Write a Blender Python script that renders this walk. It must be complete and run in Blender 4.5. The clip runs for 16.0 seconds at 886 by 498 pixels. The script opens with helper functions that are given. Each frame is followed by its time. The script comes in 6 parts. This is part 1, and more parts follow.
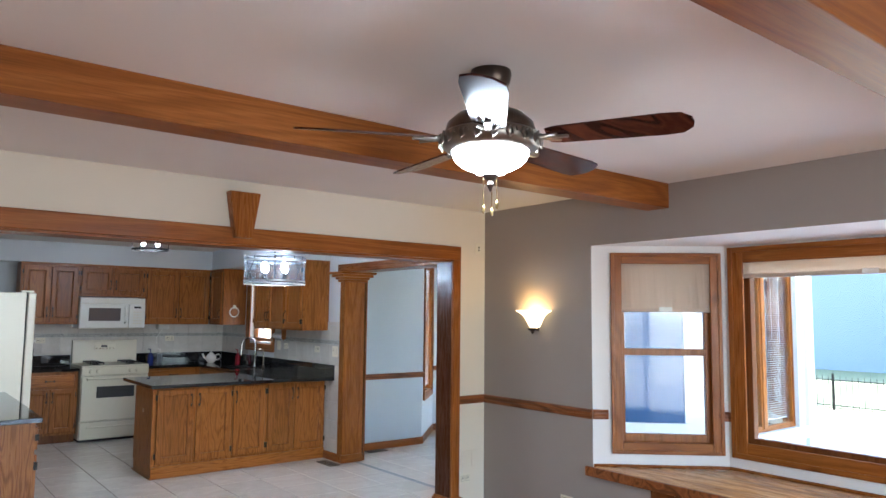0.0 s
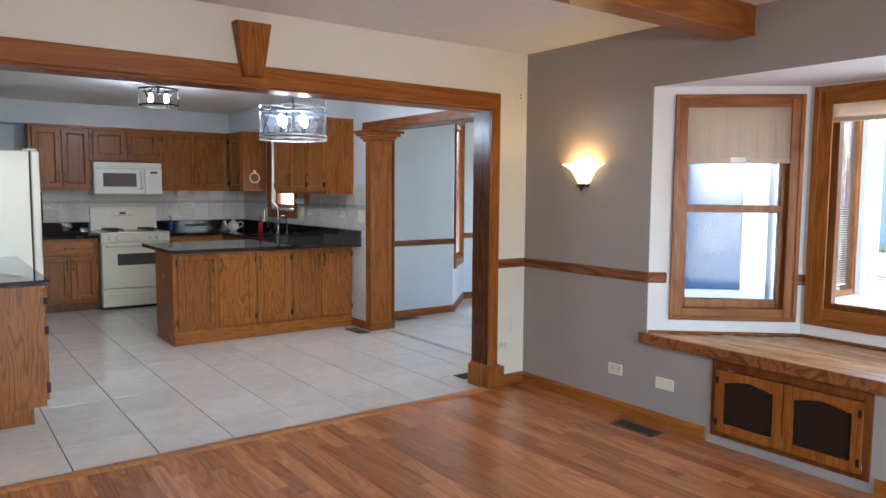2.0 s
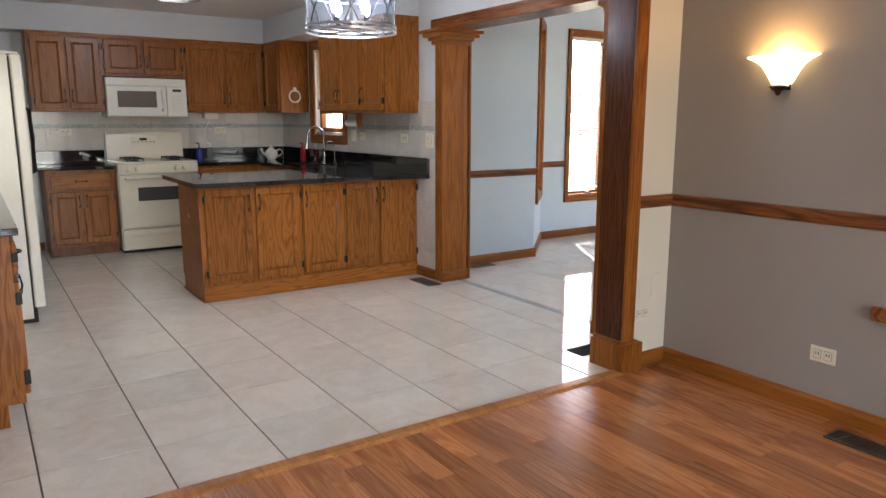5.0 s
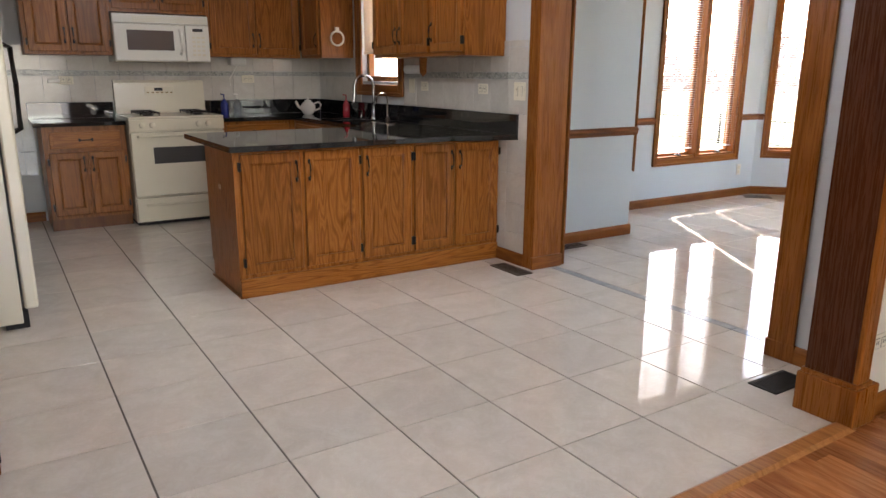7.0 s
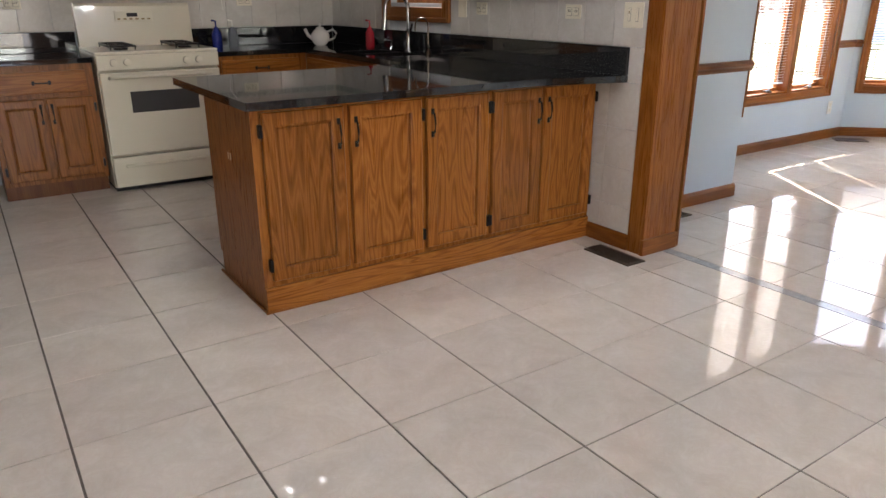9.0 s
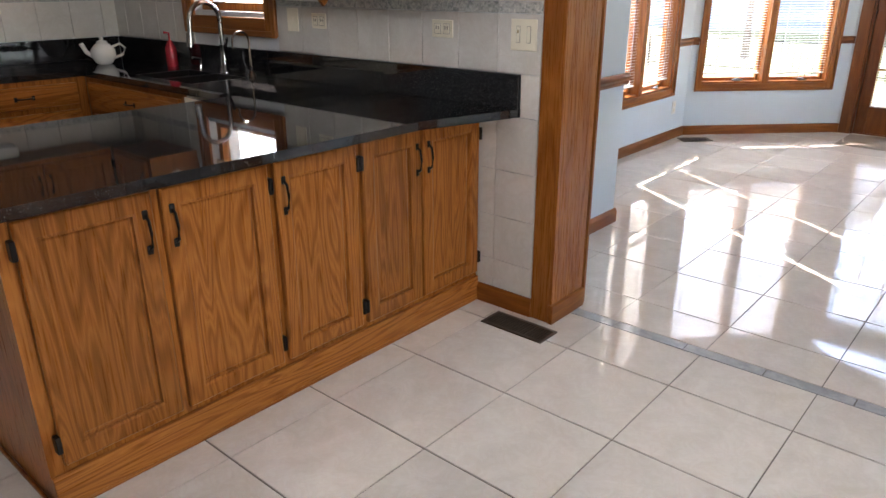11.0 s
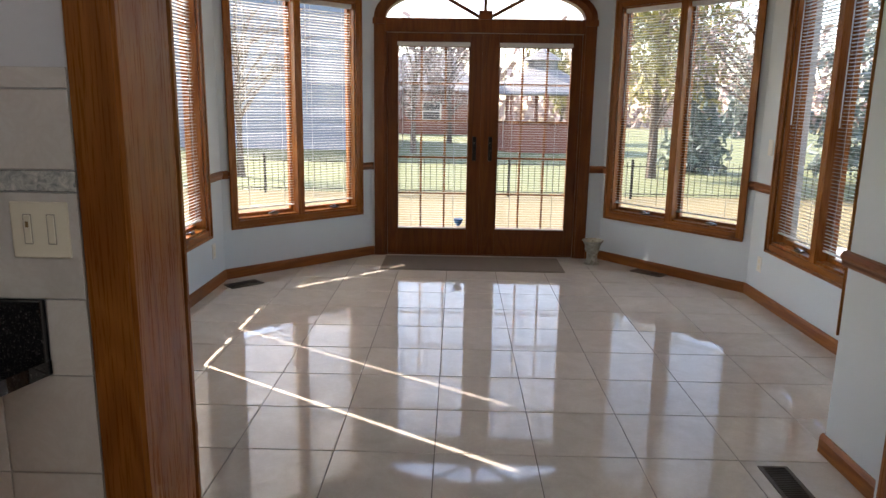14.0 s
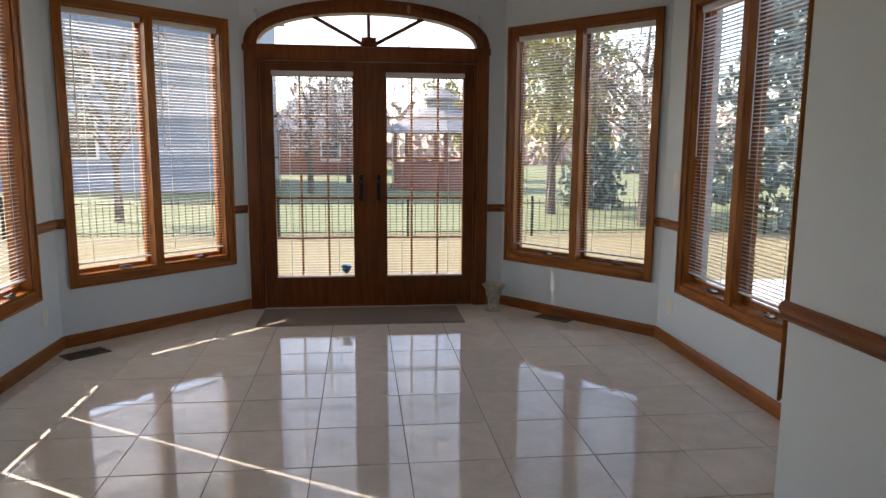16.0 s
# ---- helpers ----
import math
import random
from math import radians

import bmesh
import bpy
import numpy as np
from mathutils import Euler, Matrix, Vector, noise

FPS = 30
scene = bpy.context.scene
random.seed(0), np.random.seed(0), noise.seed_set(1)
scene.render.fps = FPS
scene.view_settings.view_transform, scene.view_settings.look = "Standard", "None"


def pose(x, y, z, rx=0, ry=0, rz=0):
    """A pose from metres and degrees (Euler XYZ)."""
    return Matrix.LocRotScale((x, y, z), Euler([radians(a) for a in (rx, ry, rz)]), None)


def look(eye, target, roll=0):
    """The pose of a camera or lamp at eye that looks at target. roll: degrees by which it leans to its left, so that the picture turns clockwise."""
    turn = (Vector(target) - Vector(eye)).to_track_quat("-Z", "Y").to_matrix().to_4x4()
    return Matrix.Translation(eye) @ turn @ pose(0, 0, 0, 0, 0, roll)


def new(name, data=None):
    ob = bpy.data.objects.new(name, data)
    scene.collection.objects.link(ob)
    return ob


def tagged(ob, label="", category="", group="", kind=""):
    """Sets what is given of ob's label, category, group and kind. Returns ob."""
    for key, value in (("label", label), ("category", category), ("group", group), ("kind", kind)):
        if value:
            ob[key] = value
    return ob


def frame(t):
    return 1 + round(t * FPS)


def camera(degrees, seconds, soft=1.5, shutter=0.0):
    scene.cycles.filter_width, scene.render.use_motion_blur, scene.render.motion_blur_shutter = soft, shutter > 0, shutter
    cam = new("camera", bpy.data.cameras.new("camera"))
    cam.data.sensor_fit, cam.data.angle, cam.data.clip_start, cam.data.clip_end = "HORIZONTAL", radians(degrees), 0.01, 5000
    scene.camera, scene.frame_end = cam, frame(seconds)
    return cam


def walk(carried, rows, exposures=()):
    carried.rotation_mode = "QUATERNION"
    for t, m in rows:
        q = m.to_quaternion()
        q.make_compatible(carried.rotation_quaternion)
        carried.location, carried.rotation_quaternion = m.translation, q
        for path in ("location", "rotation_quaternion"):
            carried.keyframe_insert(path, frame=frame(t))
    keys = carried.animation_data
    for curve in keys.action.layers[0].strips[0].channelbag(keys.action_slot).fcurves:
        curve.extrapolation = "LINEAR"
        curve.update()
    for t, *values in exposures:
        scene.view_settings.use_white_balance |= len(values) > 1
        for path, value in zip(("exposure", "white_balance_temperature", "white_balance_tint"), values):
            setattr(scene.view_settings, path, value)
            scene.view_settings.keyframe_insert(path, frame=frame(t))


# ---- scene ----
cam = camera(64.3, 16.0)
PATH = [
    (0, (0.136, -0.02, 1.564), (1.369, 1.544, 1.749), 0.6),
    (0.5, (0.17, 0.1, 1.554), (1.389, 1.683, 1.653), 0.3),
    (1, (0.247, 0.182, 1.496), (1.461, 1.772, 1.495), 0.6),
    (1.5, (0.345, 0.295, 1.468), (1.551, 1.888, 1.369), 0.5),
    (2, (0.396, 0.464, 1.422), (1.58, 2.068, 1.256), 0.4),
    (2.5, (0.422, 0.66, 1.377), (1.593, 2.269, 1.172), 0.3),
    (3, (0.498, 0.868, 1.324), (1.665, 2.478, 1.106), 0.4),
    (3.5, (0.606, 1.11, 1.301), (1.761, 2.728, 1.076), 0.4),
    (4, (0.631, 1.361, 1.307), (1.774, 2.983, 1.055), 0.4),
    (4.2, (0.674, 1.442, 1.317), (1.801, 3.071, 1.039), 0.3),
    (6.5, (1.058, 2.757, 1.302), (2.123, 4.39, 0.856), 0.3),
    (7, (1.068, 3.075, 1.261), (2.114, 4.71, 0.778), 0.3),
    (7.5, (1.076, 3.35, 1.253), (2.105, 4.976, 0.71), 0.3),
    (8, (1.131, 3.709, 1.237), (2.139, 5.329, 0.637), 0.2),
    (10.5, (1.592, 4.981, 1.308), (2.864, 6.324, 0.548), -0.4),
    (11, (1.701, 5.155, 1.348), (3.112, 6.379, 0.634), -0.2),
    (11.5, (1.812, 5.356, 1.36), (3.37, 6.426, 0.707), -0.3),
    (12, (1.944, 5.528, 1.367), (3.658, 6.362, 0.76), 0.3),
    (12.5, (2.119, 5.646, 1.387), (3.929, 6.294, 0.838), 0.3),
    (13, (2.281, 5.773, 1.399), (4.166, 6.224, 0.906), 0.5),
    (13.5, (2.454, 5.877, 1.406), (4.393, 6.083, 0.96), 0.7),
    (14, (2.611, 5.899, 1.417), (4.568, 5.934, 1.008), 0.9),
    (14.5, (2.742, 5.855, 1.404), (4.709, 5.795, 1.046), 0.8),
    (15, (2.925, 5.821, 1.403), (4.894, 5.697, 1.072), 0.7),
    (15.5, (3.081, 5.793, 1.41), (5.048, 5.608, 1.096), 0.6),
    (16, (3.229, 5.749, 1.377), (5.193, 5.519, 1.078), 0.4),
]
EXPOSURES = [(0.0, 4.08, 5750, 9), (2.5, 4.1, 6000, 11), (4.0, 4.05, 6450, 13), (6.5, 4.0, 7000, 17), (8.0, 3.92, 7150, 18), (10.5, 4.1, 6800, 17), (11.0, 4.1, 6750, 16), (11.7, 3.9, 6700, 16), (12.5, 3.35, 7000, 17), (13.0, 2.87, 7100, 17), (14.0, 2.72, 7200, 17), (15.0, 2.5, 7100, 17), (16.0, 2.34, 7100, 17)]
walk(cam, [(t, look(eye, target, roll)) for t, eye, target, roll in PATH], EXPOSURES)

# ---- world and light ----
SUN_AZ, SUN_EL = (0.545, 0.838), 40.0
world = bpy.data.worlds.new("world")
scene.world = world
world.use_nodes = True
wn = world.node_tree
sky = wn.nodes.new("ShaderNodeTexSky")
sky.sky_type, sky.sun_disc = "NISHITA", False
sky.sun_elevation, sky.sun_rotation = radians(SUN_EL), math.atan2(SUN_AZ[0], SUN_AZ[1])
wn.links.new(sky.outputs[0], wn.nodes["Background"].inputs[0])
wn.nodes["Background"].inputs[1].default_value = 0.125
sun = new("sun", bpy.data.lights.new("sun", "SUN"))
sun.data.energy, sun.data.angle, sun.data.color = 2.2, radians(0.5), (1.0, 0.95, 0.87)
sun.matrix_world = look((SUN_AZ[0] * 30, SUN_AZ[1] * 30, 30 * math.tan(radians(SUN_EL))), (0, 0, 0))


def lamp(name, x, y, z, watts, colour, radius):
    ob = new(name, bpy.data.lights.new(name, "POINT"))
    ob.data.energy, ob.data.color, ob.data.shadow_soft_size = watts, colour, radius
    ob.location = (x, y, z)
    return ob


rear = new("rear_window_light", bpy.data.lights.new("rear_window_light", "AREA"))
rear.data.shape, rear.data.size, rear.data.size_y = "RECTANGLE", 3.0, 1.8
rear.data.energy, rear.data.color = 5.0, (0.9, 0.95, 1.0)
rear.matrix_world = look((1.25, -2.47, 1.1), (1.25, 0, 1.1))

WARM = (1.0, 0.66, 0.28)


# ---- materials ----
def mat(name, colour, rough=0.5, metal=0.0, **more):
    m = bpy.data.materials.new(name)
    m.use_nodes = True
    b = m.node_tree.nodes["Principled BSDF"]
    b.inputs["Base Color"].default_value = (*colour, 1)
    b.inputs["Roughness"].default_value = rough
    b.inputs["Metallic"].default_value = metal
    for key, value in more.items():
        b.inputs[key.replace("_", " ")].default_value = value
    return m


def node(m, kind, **sets):
    n = m.node_tree.nodes.new(kind)
    for key, value in sets.items():
        if key in n.inputs:
            n.inputs[key].default_value = value
    return n


def link(m, a, b):
    m.node_tree.links.new(a, b)


def coords(m, scale=(1, 1, 1), shift=0.0):
    """Object coordinates, stretched, and moved by each object's random number."""
    t = node(m, "ShaderNodeTexCoord")
    p = node(m, "ShaderNodeMapping")
    p.inputs["Scale"].default_value = scale
    link(m, t.outputs["Object"], p.inputs["Vector"])
    if shift:
        i = node(m, "ShaderNodeObjectInfo")
        k = node(m, "ShaderNodeMath")
        k.operation = "MULTIPLY"
        k.inputs[1].default_value = shift
        link(m, i.outputs["Random"], k.inputs[0])
        link(m, k.outputs[0], p.inputs["Location"])
    return p.outputs["Vector"]


def ramp(m, fac, stops):
    r = node(m, "ShaderNodeValToRGB")
    e = r.color_ramp.elements
    while len(e) < len(stops):
        e.new(0.5)
    for q, (at, c) in zip(e, stops):
        q.position, q.color = at, (*c, 1)
    link(m, fac, r.inputs["Fac"])
    return r.outputs["Color"]


def mix(m, how, fac, a, b):
    n = node(m, "ShaderNodeMix")
    n.data_type, n.blend_type = "RGBA", how
    for value, where in ((fac, n.inputs[0]), (a, n.inputs[6]), (b, n.inputs[7])):
        if isinstance(value, (int, float)):
            where.default_value = value
        elif isinstance(value, tuple):
            where.default_value = (*value, 1)
        else:
            link(m, value, where)
    return n.outputs[2]


def noise_tex(m, vec, scale, detail=4.0, rough=0.55, distort=0.0):
    n = node(m, "ShaderNodeTexNoise")
    n.inputs["Scale"].default_value, n.inputs["Detail"].default_value = scale, detail
    n.inputs["Roughness"].default_value, n.inputs["Distortion"].default_value = rough, distort
    link(m, vec, n.inputs["Vector"])
    return n.outputs["Fac"]


def bump(m, height, strength=0.2, dist=0.002):
    b = node(m, "ShaderNodeBump")
    b.inputs["Strength"].default_value, b.inputs["Distance"].default_value = strength, dist
    link(m, height, b.inputs["Height"])
    link(m, b.outputs[0], m.node_tree.nodes["Principled BSDF"].inputs["Normal"])


def base(m, colour):
    link(m, colour, m.node_tree.nodes["Principled BSDF"].inputs["Base Color"])


def rough_from(m, fac, lo, hi):
    r = node(m, "ShaderNodeMapRange")
    r.inputs["To Min"].default_value, r.inputs["To Max"].default_value = lo, hi
    link(m, fac, r.inputs["Value"])
    link(m, r.outputs[0], m.node_tree.nodes["Principled BSDF"].inputs["Roughness"])


def paint(name, c, rough=0.6):
    m = mat(name, c, rough)
    v = coords(m)
    n = noise_tex(m, v, 1.3, 3)
    base(m, mix(m, "MIX", n, tuple(x * 0.95 for x in c), tuple(min(1, x * 1.04) for x in c)))
    bump(m, noise_tex(m, v, 260, 3), 0.12, 0.001)
    return m


def wood(name, dark, mid, light, axis="z", rough=0.32, knots=False, rings=13.0, vary=0.15, coarse=2.2):
    """Growth rings as contours of a stretched noise, fine pores along one axis of the object; knots for pine."""
    m = mat(name, mid, rough, Specular_IOR_Level=0.22)
    st = {"x": (0.10, 1, 1), "y": (1, 0.10, 1), "z": (1, 1, 0.10)}[axis]
    v = coords(m, st, 7.0)
    big = noise_tex(m, v, coarse * 2.2, 2, 0.45, 0.35)
    k = node(m, "ShaderNodeMath")
    k.operation = "MULTIPLY"
    k.inputs[1].default_value = rings * 6.28
    link(m, big, k.inputs[0])
    sn_ = node(m, "ShaderNodeMath")
    sn_.operation = "SINE"
    link(m, k.outputs[0], sn_.inputs[0])
    r = node(m, "ShaderNodeMapRange")
    r.inputs["From Min"].default_value = -1.0
    link(m, sn_.outputs[0], r.inputs["Value"])
    fine_v = coords(m, {"x": (0.03, 1, 1), "y": (1, 0.03, 1), "z": (1, 1, 0.03)}[axis], 7.0)
    grain = noise_tex(m, fine_v, 190, 3, 0.7)
    col = ramp(m, r.outputs[0], [(0.0, dark), (0.30, mid), (0.75, light), (1.0, mid)])
    col = mix(m, "MULTIPLY", 0.45, col, ramp(m, grain, [(0.36, (0.52, 0.44, 0.38)), (0.56, (1.08, 1.08, 1.08))]))
    tone = noise_tex(m, v, 1.1, 2, 0.5)
    col = mix(m, "MULTIPLY", 0.5, col, ramp(m, tone, [(0.3, (0.72, 0.68, 0.64)), (0.7, (1.12, 1.12, 1.12))]))
    if knots:
        kn = node(m, "ShaderNodeTexVoronoi")
        kn.inputs["Scale"].default_value = 1.9
        link(m, coords(m, tuple(0.55 if s < 1 else 1 for s in st), 7.0), kn.inputs["Vector"])
        col = mix(m, "MULTIPLY", 0.6, col, ramp(m, kn.outputs["Distance"], [(0.02, (0.2, 0.12, 0.08)), (0.04, (0.6, 0.5, 0.44)), (0.075, (1, 1, 1))]))
    i = node(m, "ShaderNodeObjectInfo")
    col = mix(m, "MULTIPLY", 1.0, col, ramp(m, i.outputs["Random"], [(0, (1 - vary,) * 3), (1, (1 + vary * 0.5,) * 3)]))
    base(m, col)
    rough_from(m, grain, rough - 0.05, rough + 0.12)
    bump(m, grain, 0.12, 0.0008)
    return m


TAUPE = paint("taupe_paint", (0.31, 0.271, 0.245))
CREAM = paint("cream_paint", (0.70, 0.63, 0.52))
GREY = paint("pale_grey_paint", (0.54, 0.55, 0.56))
BLUE = paint("pale_blue_grey_paint", (0.60, 0.66, 0.69))
WHITE = paint("white_paint", (0.76, 0.74, 0.72))
CEIL = paint("ceiling_paint", (0.76, 0.74, 0.72), 0.75)
OAKC = ((0.235, 0.074, 0.013), (0.315, 0.108, 0.021), (0.375, 0.138, 0.030))
PINEC = ((0.24, 0.072, 0.012), (0.285, 0.092, 0.016), (0.325, 0.114, 0.022))
OAK = wood("honey_oak", *OAKC, "z", 0.26, False, 15, 0.14, 3.4)
OAKX = wood("honey_oak_flat", *OAKC, "x", 0.26, False, 15, 0.14, 3.4)
PINE = wood("stained_pine", *PINEC, "z", 0.25, True, 8, 0.1)
PINEX = wood("stained_pine_along", *PINEC, "x", 0.32, True, 8, 0.1)
PINEY = wood("stained_pine_across", (0.16, 0.046, 0.009), (0.19, 0.057, 0.012), (0.22, 0.07, 0.016), "y", 0.25, True, 8, 0.1)
CEDAR = wood("red_brown_casing", (0.135, 0.040, 0.010), (0.165, 0.050, 0.012), (0.19, 0.062, 0.015), "z", 0.27, False, 9, 0.1)
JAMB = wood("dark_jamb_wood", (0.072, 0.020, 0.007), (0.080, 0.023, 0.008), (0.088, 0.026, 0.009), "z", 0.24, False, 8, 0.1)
RAIL = wood("chair_rail_wood", (0.13, 0.042, 0.014), (0.22, 0.075, 0.024), (0.29, 0.105, 0.035), "x", 0.3, False, 9, 0.1)
SEATW = wood("seat_planks", (0.34, 0.14, 0.04), (0.52, 0.25, 0.08), (0.62, 0.34, 0.13), "y", 0.25, True, 8, 0.2)
PLANK = wood("laminate_planks", (0.42, 0.150, 0.050), (0.50, 0.192, 0.068), (0.57, 0.235, 0.092), "y", 0.17, False, 11, 0.32, 2.6)
PLANK.node_tree.nodes["Principled BSDF"].inputs["Specular IOR Level"].default_value = 0.5
STRIPW = wood("oak_strip", (0.36, 0.14, 0.04), (0.42, 0.17, 0.05), (0.47, 0.2, 0.065), "x", 0.3, False, 10, 0.1)
MAHOG = wood("dark_fan_blade", (0.02, 0.006, 0.004), (0.055, 0.014, 0.008), (0.085, 0.024, 0.012), "x", 0.14, False, 9, 0.05)
MAHOG.node_tree.nodes["Principled BSDF"].inputs["Specular IOR Level"].default_value = 0.12

GRANITE = mat("black_granite", (0.012, 0.012, 0.014), 0.04, Specular_IOR_Level=0.75)
gv = coords(GRANITE)
gs = noise_tex(GRANITE, gv, 260, 2, 0.6)
base(GRANITE, mix(GRANITE, "ADD", 1.0, ramp(GRANITE, gs, [(0.62, (0.008, 0.008, 0.009)), (0.72, (0.16, 0.15, 0.14))]),
                  ramp(GRANITE, noise_tex(GRANITE, gv, 90, 3), [(0.55, (0, 0, 0)), (0.75, (0.03, 0.025, 0.022))])))
rough_from(GRANITE, noise_tex(GRANITE, gv, 3, 3), 0.02, 0.05)


def tile_mat(name, lo, hi, rough, scale):
    m = mat(name, hi, rough)
    v = coords(m, (1, 1, 1), 9.0)
    cloud = noise_tex(m, v, scale, 6, 0.6, 1.2)
    col = ramp(m, cloud, [(0.32, lo), (0.68, hi)])
    vein = noise_tex(m, v, scale * 2.3, 5, 0.65, 2.5)
    col = mix(m, "MULTIPLY", 0.22, col, ramp(m, vein, [(0.40, (1, 1, 1)), (0.5, (0.80, 0.74, 0.68)), (0.6, (1, 1, 1))]))
    i = node(m, "ShaderNodeObjectInfo")
    col = mix(m, "MULTIPLY", 1.0, col, ramp(m, i.outputs["Random"], [(0, (0.93, 0.93, 0.92)), (1, (1.03, 1.02, 1.0))]))
    base(m, col)
    rough_from(m, noise_tex(m, v, 9, 4), rough * 0.7, rough * 1.5)
    bump(m, noise_tex(m, v, 5, 2), 0.06, 0.002)
    return m


FTILE = tile_mat("polished_cream_floor_tile", (0.70, 0.65, 0.585), (0.80, 0.75, 0.69), 0.045, 5.0)
FTILE.node_tree.nodes["Principled BSDF"].inputs["IOR"].default_value = 1.62
WTILE = tile_mat("cream_wall_tile", (0.55, 0.52, 0.48), (0.63, 0.60, 0.56), 0.12, 4.0)
BORDER = tile_mat("grey_mosaic_border", (0.22, 0.24, 0.24), (0.62, 0.60, 0.56), 0.2, 55.0)
STRIP = tile_mat("grey_marble_strip", (0.34, 0.36, 0.38), (0.52, 0.53, 0.54), 0.12, 14.0)
GROUT = paint("brown_grout", (0.12, 0.10, 0.085), 0.9)
WGROUT = paint("wall_grout", (0.50, 0.47, 0.43), 0.9)
BISQUE = mat("bisque_enamel", (0.72, 0.66, 0.53), 0.22, Coat_Weight=0.3)
WHITEP = mat("white_plastic", (0.74, 0.72, 0.66), 0.35)
IVORY = mat("ivory_plastic", (0.72, 0.66, 0.52), 0.35)
BLACK = mat("black_metal", (0.014, 0.012, 0.011), 0.38, 0.6)
BRONZE = mat("aged_bronze", (0.075, 0.055, 0.042), 0.3, 0.9)
PEWTER = mat("pewter_scrollwork", (0.22, 0.20, 0.17), 0.32, 0.95)
CHROME = mat("dark_chrome", (0.32, 0.31, 0.30), 0.16, 1.0)
BRASS = mat("antique_brass", (0.30, 0.21, 0.10), 0.35, 0.9)
DGLASS = mat("dark_oven_glass", (0.075, 0.072, 0.072), 0.08)
MWGLASS = mat("microwave_glass", (0.13, 0.10, 0.09), 0.08)
MESH = mat("dark_cane_mesh", (0.022, 0.011, 0.007), 0.7, Specular_IOR_Level=0.15)
bump(MESH, noise_tex(MESH, coords(MESH), 500, 1), 0.6, 0.002)
VINYL = mat("white_blind_vinyl", (0.78, 0.77, 0.75), 0.45)
vt = node(VINYL, "ShaderNodeBsdfTranslucent", Color=(0.75, 0.75, 0.74, 1))
vm = node(VINYL, "ShaderNodeMixShader", Fac=0.35)
link(VINYL, VINYL.node_tree.nodes["Principled BSDF"].outputs[0], vm.inputs[1])
link(VINYL, vt.outputs[0], vm.inputs[2])
link(VINYL, vm.outputs[0], VINYL.node_tree.nodes["Material Output"].inputs[0])
CLOTH = mat("beige_roller_cloth", (0.62, 0.54, 0.44), 0.85)
CLOTH.node_tree.nodes["Principled BSDF"].inputs["Transmission Weight"].default_value = 0.0
bump(CLOTH, noise_tex(CLOTH, coords(CLOTH, (1, 1, 0.08)), 16, 3), 0.5, 0.01)
tr = node(CLOTH, "ShaderNodeBsdfTranslucent", Color=(0.75, 0.5, 0.32, 1))
ms = node(CLOTH, "ShaderNodeMixShader", Fac=0.35)
link(CLOTH, CLOTH.node_tree.nodes["Principled BSDF"].outputs[0], ms.inputs[1])
link(CLOTH, tr.outputs[0], ms.inputs[2])
link(CLOTH, ms.outputs[0], CLOTH.node_tree.nodes["Material Output"].inputs[0])
RUBBER = mat("dark_rubber", (0.02, 0.02, 0.02), 0.7)
MATW = mat("woven_taupe_mat", (0.20, 0.165, 0.135), 0.95)
bump(MATW, noise_tex(MATW, coords(MATW), 220, 2), 0.7, 0.003)
VENT = mat("brown_vent_metal", (0.10, 0.075, 0.055), 0.4, 0.5)
PORCELAIN = mat("white_porcelain", (0.72, 0.70, 0.66), 0.18)
STONEPOT = tile_mat("weathered_stone", (0.24, 0.23, 0.18), (0.55, 0.54, 0.46), 0.6, 22.0)
REDSOAP = mat("red_soap", (0.35, 0.02, 0.03), 0.15)
BLUEGL = mat("cobalt_bottle", (0.01, 0.02, 0.16), 0.12)
CLEARPL = mat("clear_bottle", (0.55, 0.6, 0.65), 0.1, Transmission_Weight=0.7)
AQUA = mat("blue_plastic", (0.03, 0.2, 0.5), 0.3)
# opaque; the blue of mirrored sky is put into the base colour
SKYBLUE = mat("reflected_sky_blue", (0.03, 0.075, 0.15), 0.06)
PAPER = mat("paper_towel", (0.78, 0.77, 0.75), 0.9)


def glass_mat(name, gloss=0.08):
    """A thin pane: clear, with a faint mirror."""
    m = bpy.data.materials.new(name)
    m.use_nodes = True
    nt = m.node_tree
    nt.nodes.remove(nt.nodes["Principled BSDF"])
    a, g = node(m, "ShaderNodeBsdfTransparent"), node(m, "ShaderNodeBsdfGlossy", Roughness=0.01)
    f, x = node(m, "ShaderNodeLayerWeight", Blend=0.5), node(m, "ShaderNodeMixShader")
    pw, ad = node(m, "ShaderNodeMath"), node(m, "ShaderNodeMath")
    pw.operation, ad.operation = "POWER", "MULTIPLY_ADD"
    pw.inputs[1].default_value, ad.inputs[1].default_value, ad.inputs[2].default_value = 5.0, 0.8, 0.03
    link(m, f.outputs["Facing"], pw.inputs[0])
    link(m, pw.outputs[0], ad.inputs[0])
    link(m, ad.outputs[0], x.inputs[0])
    link(m, a.outputs[0], x.inputs[1])
    link(m, g.outputs[0], x.inputs[2])
    link(m, x.outputs[0], nt.nodes["Material Output"].inputs[0])
    return m


PANE = glass_mat("window_glass")


def glow(name, colour, strength):
    m = mat(name, colour, 0.3)
    b = m.node_tree.nodes["Principled BSDF"]
    b.inputs["Emission Color"].default_value = (*colour, 1)
    b.inputs["Emission Strength"].default_value = strength
    return m


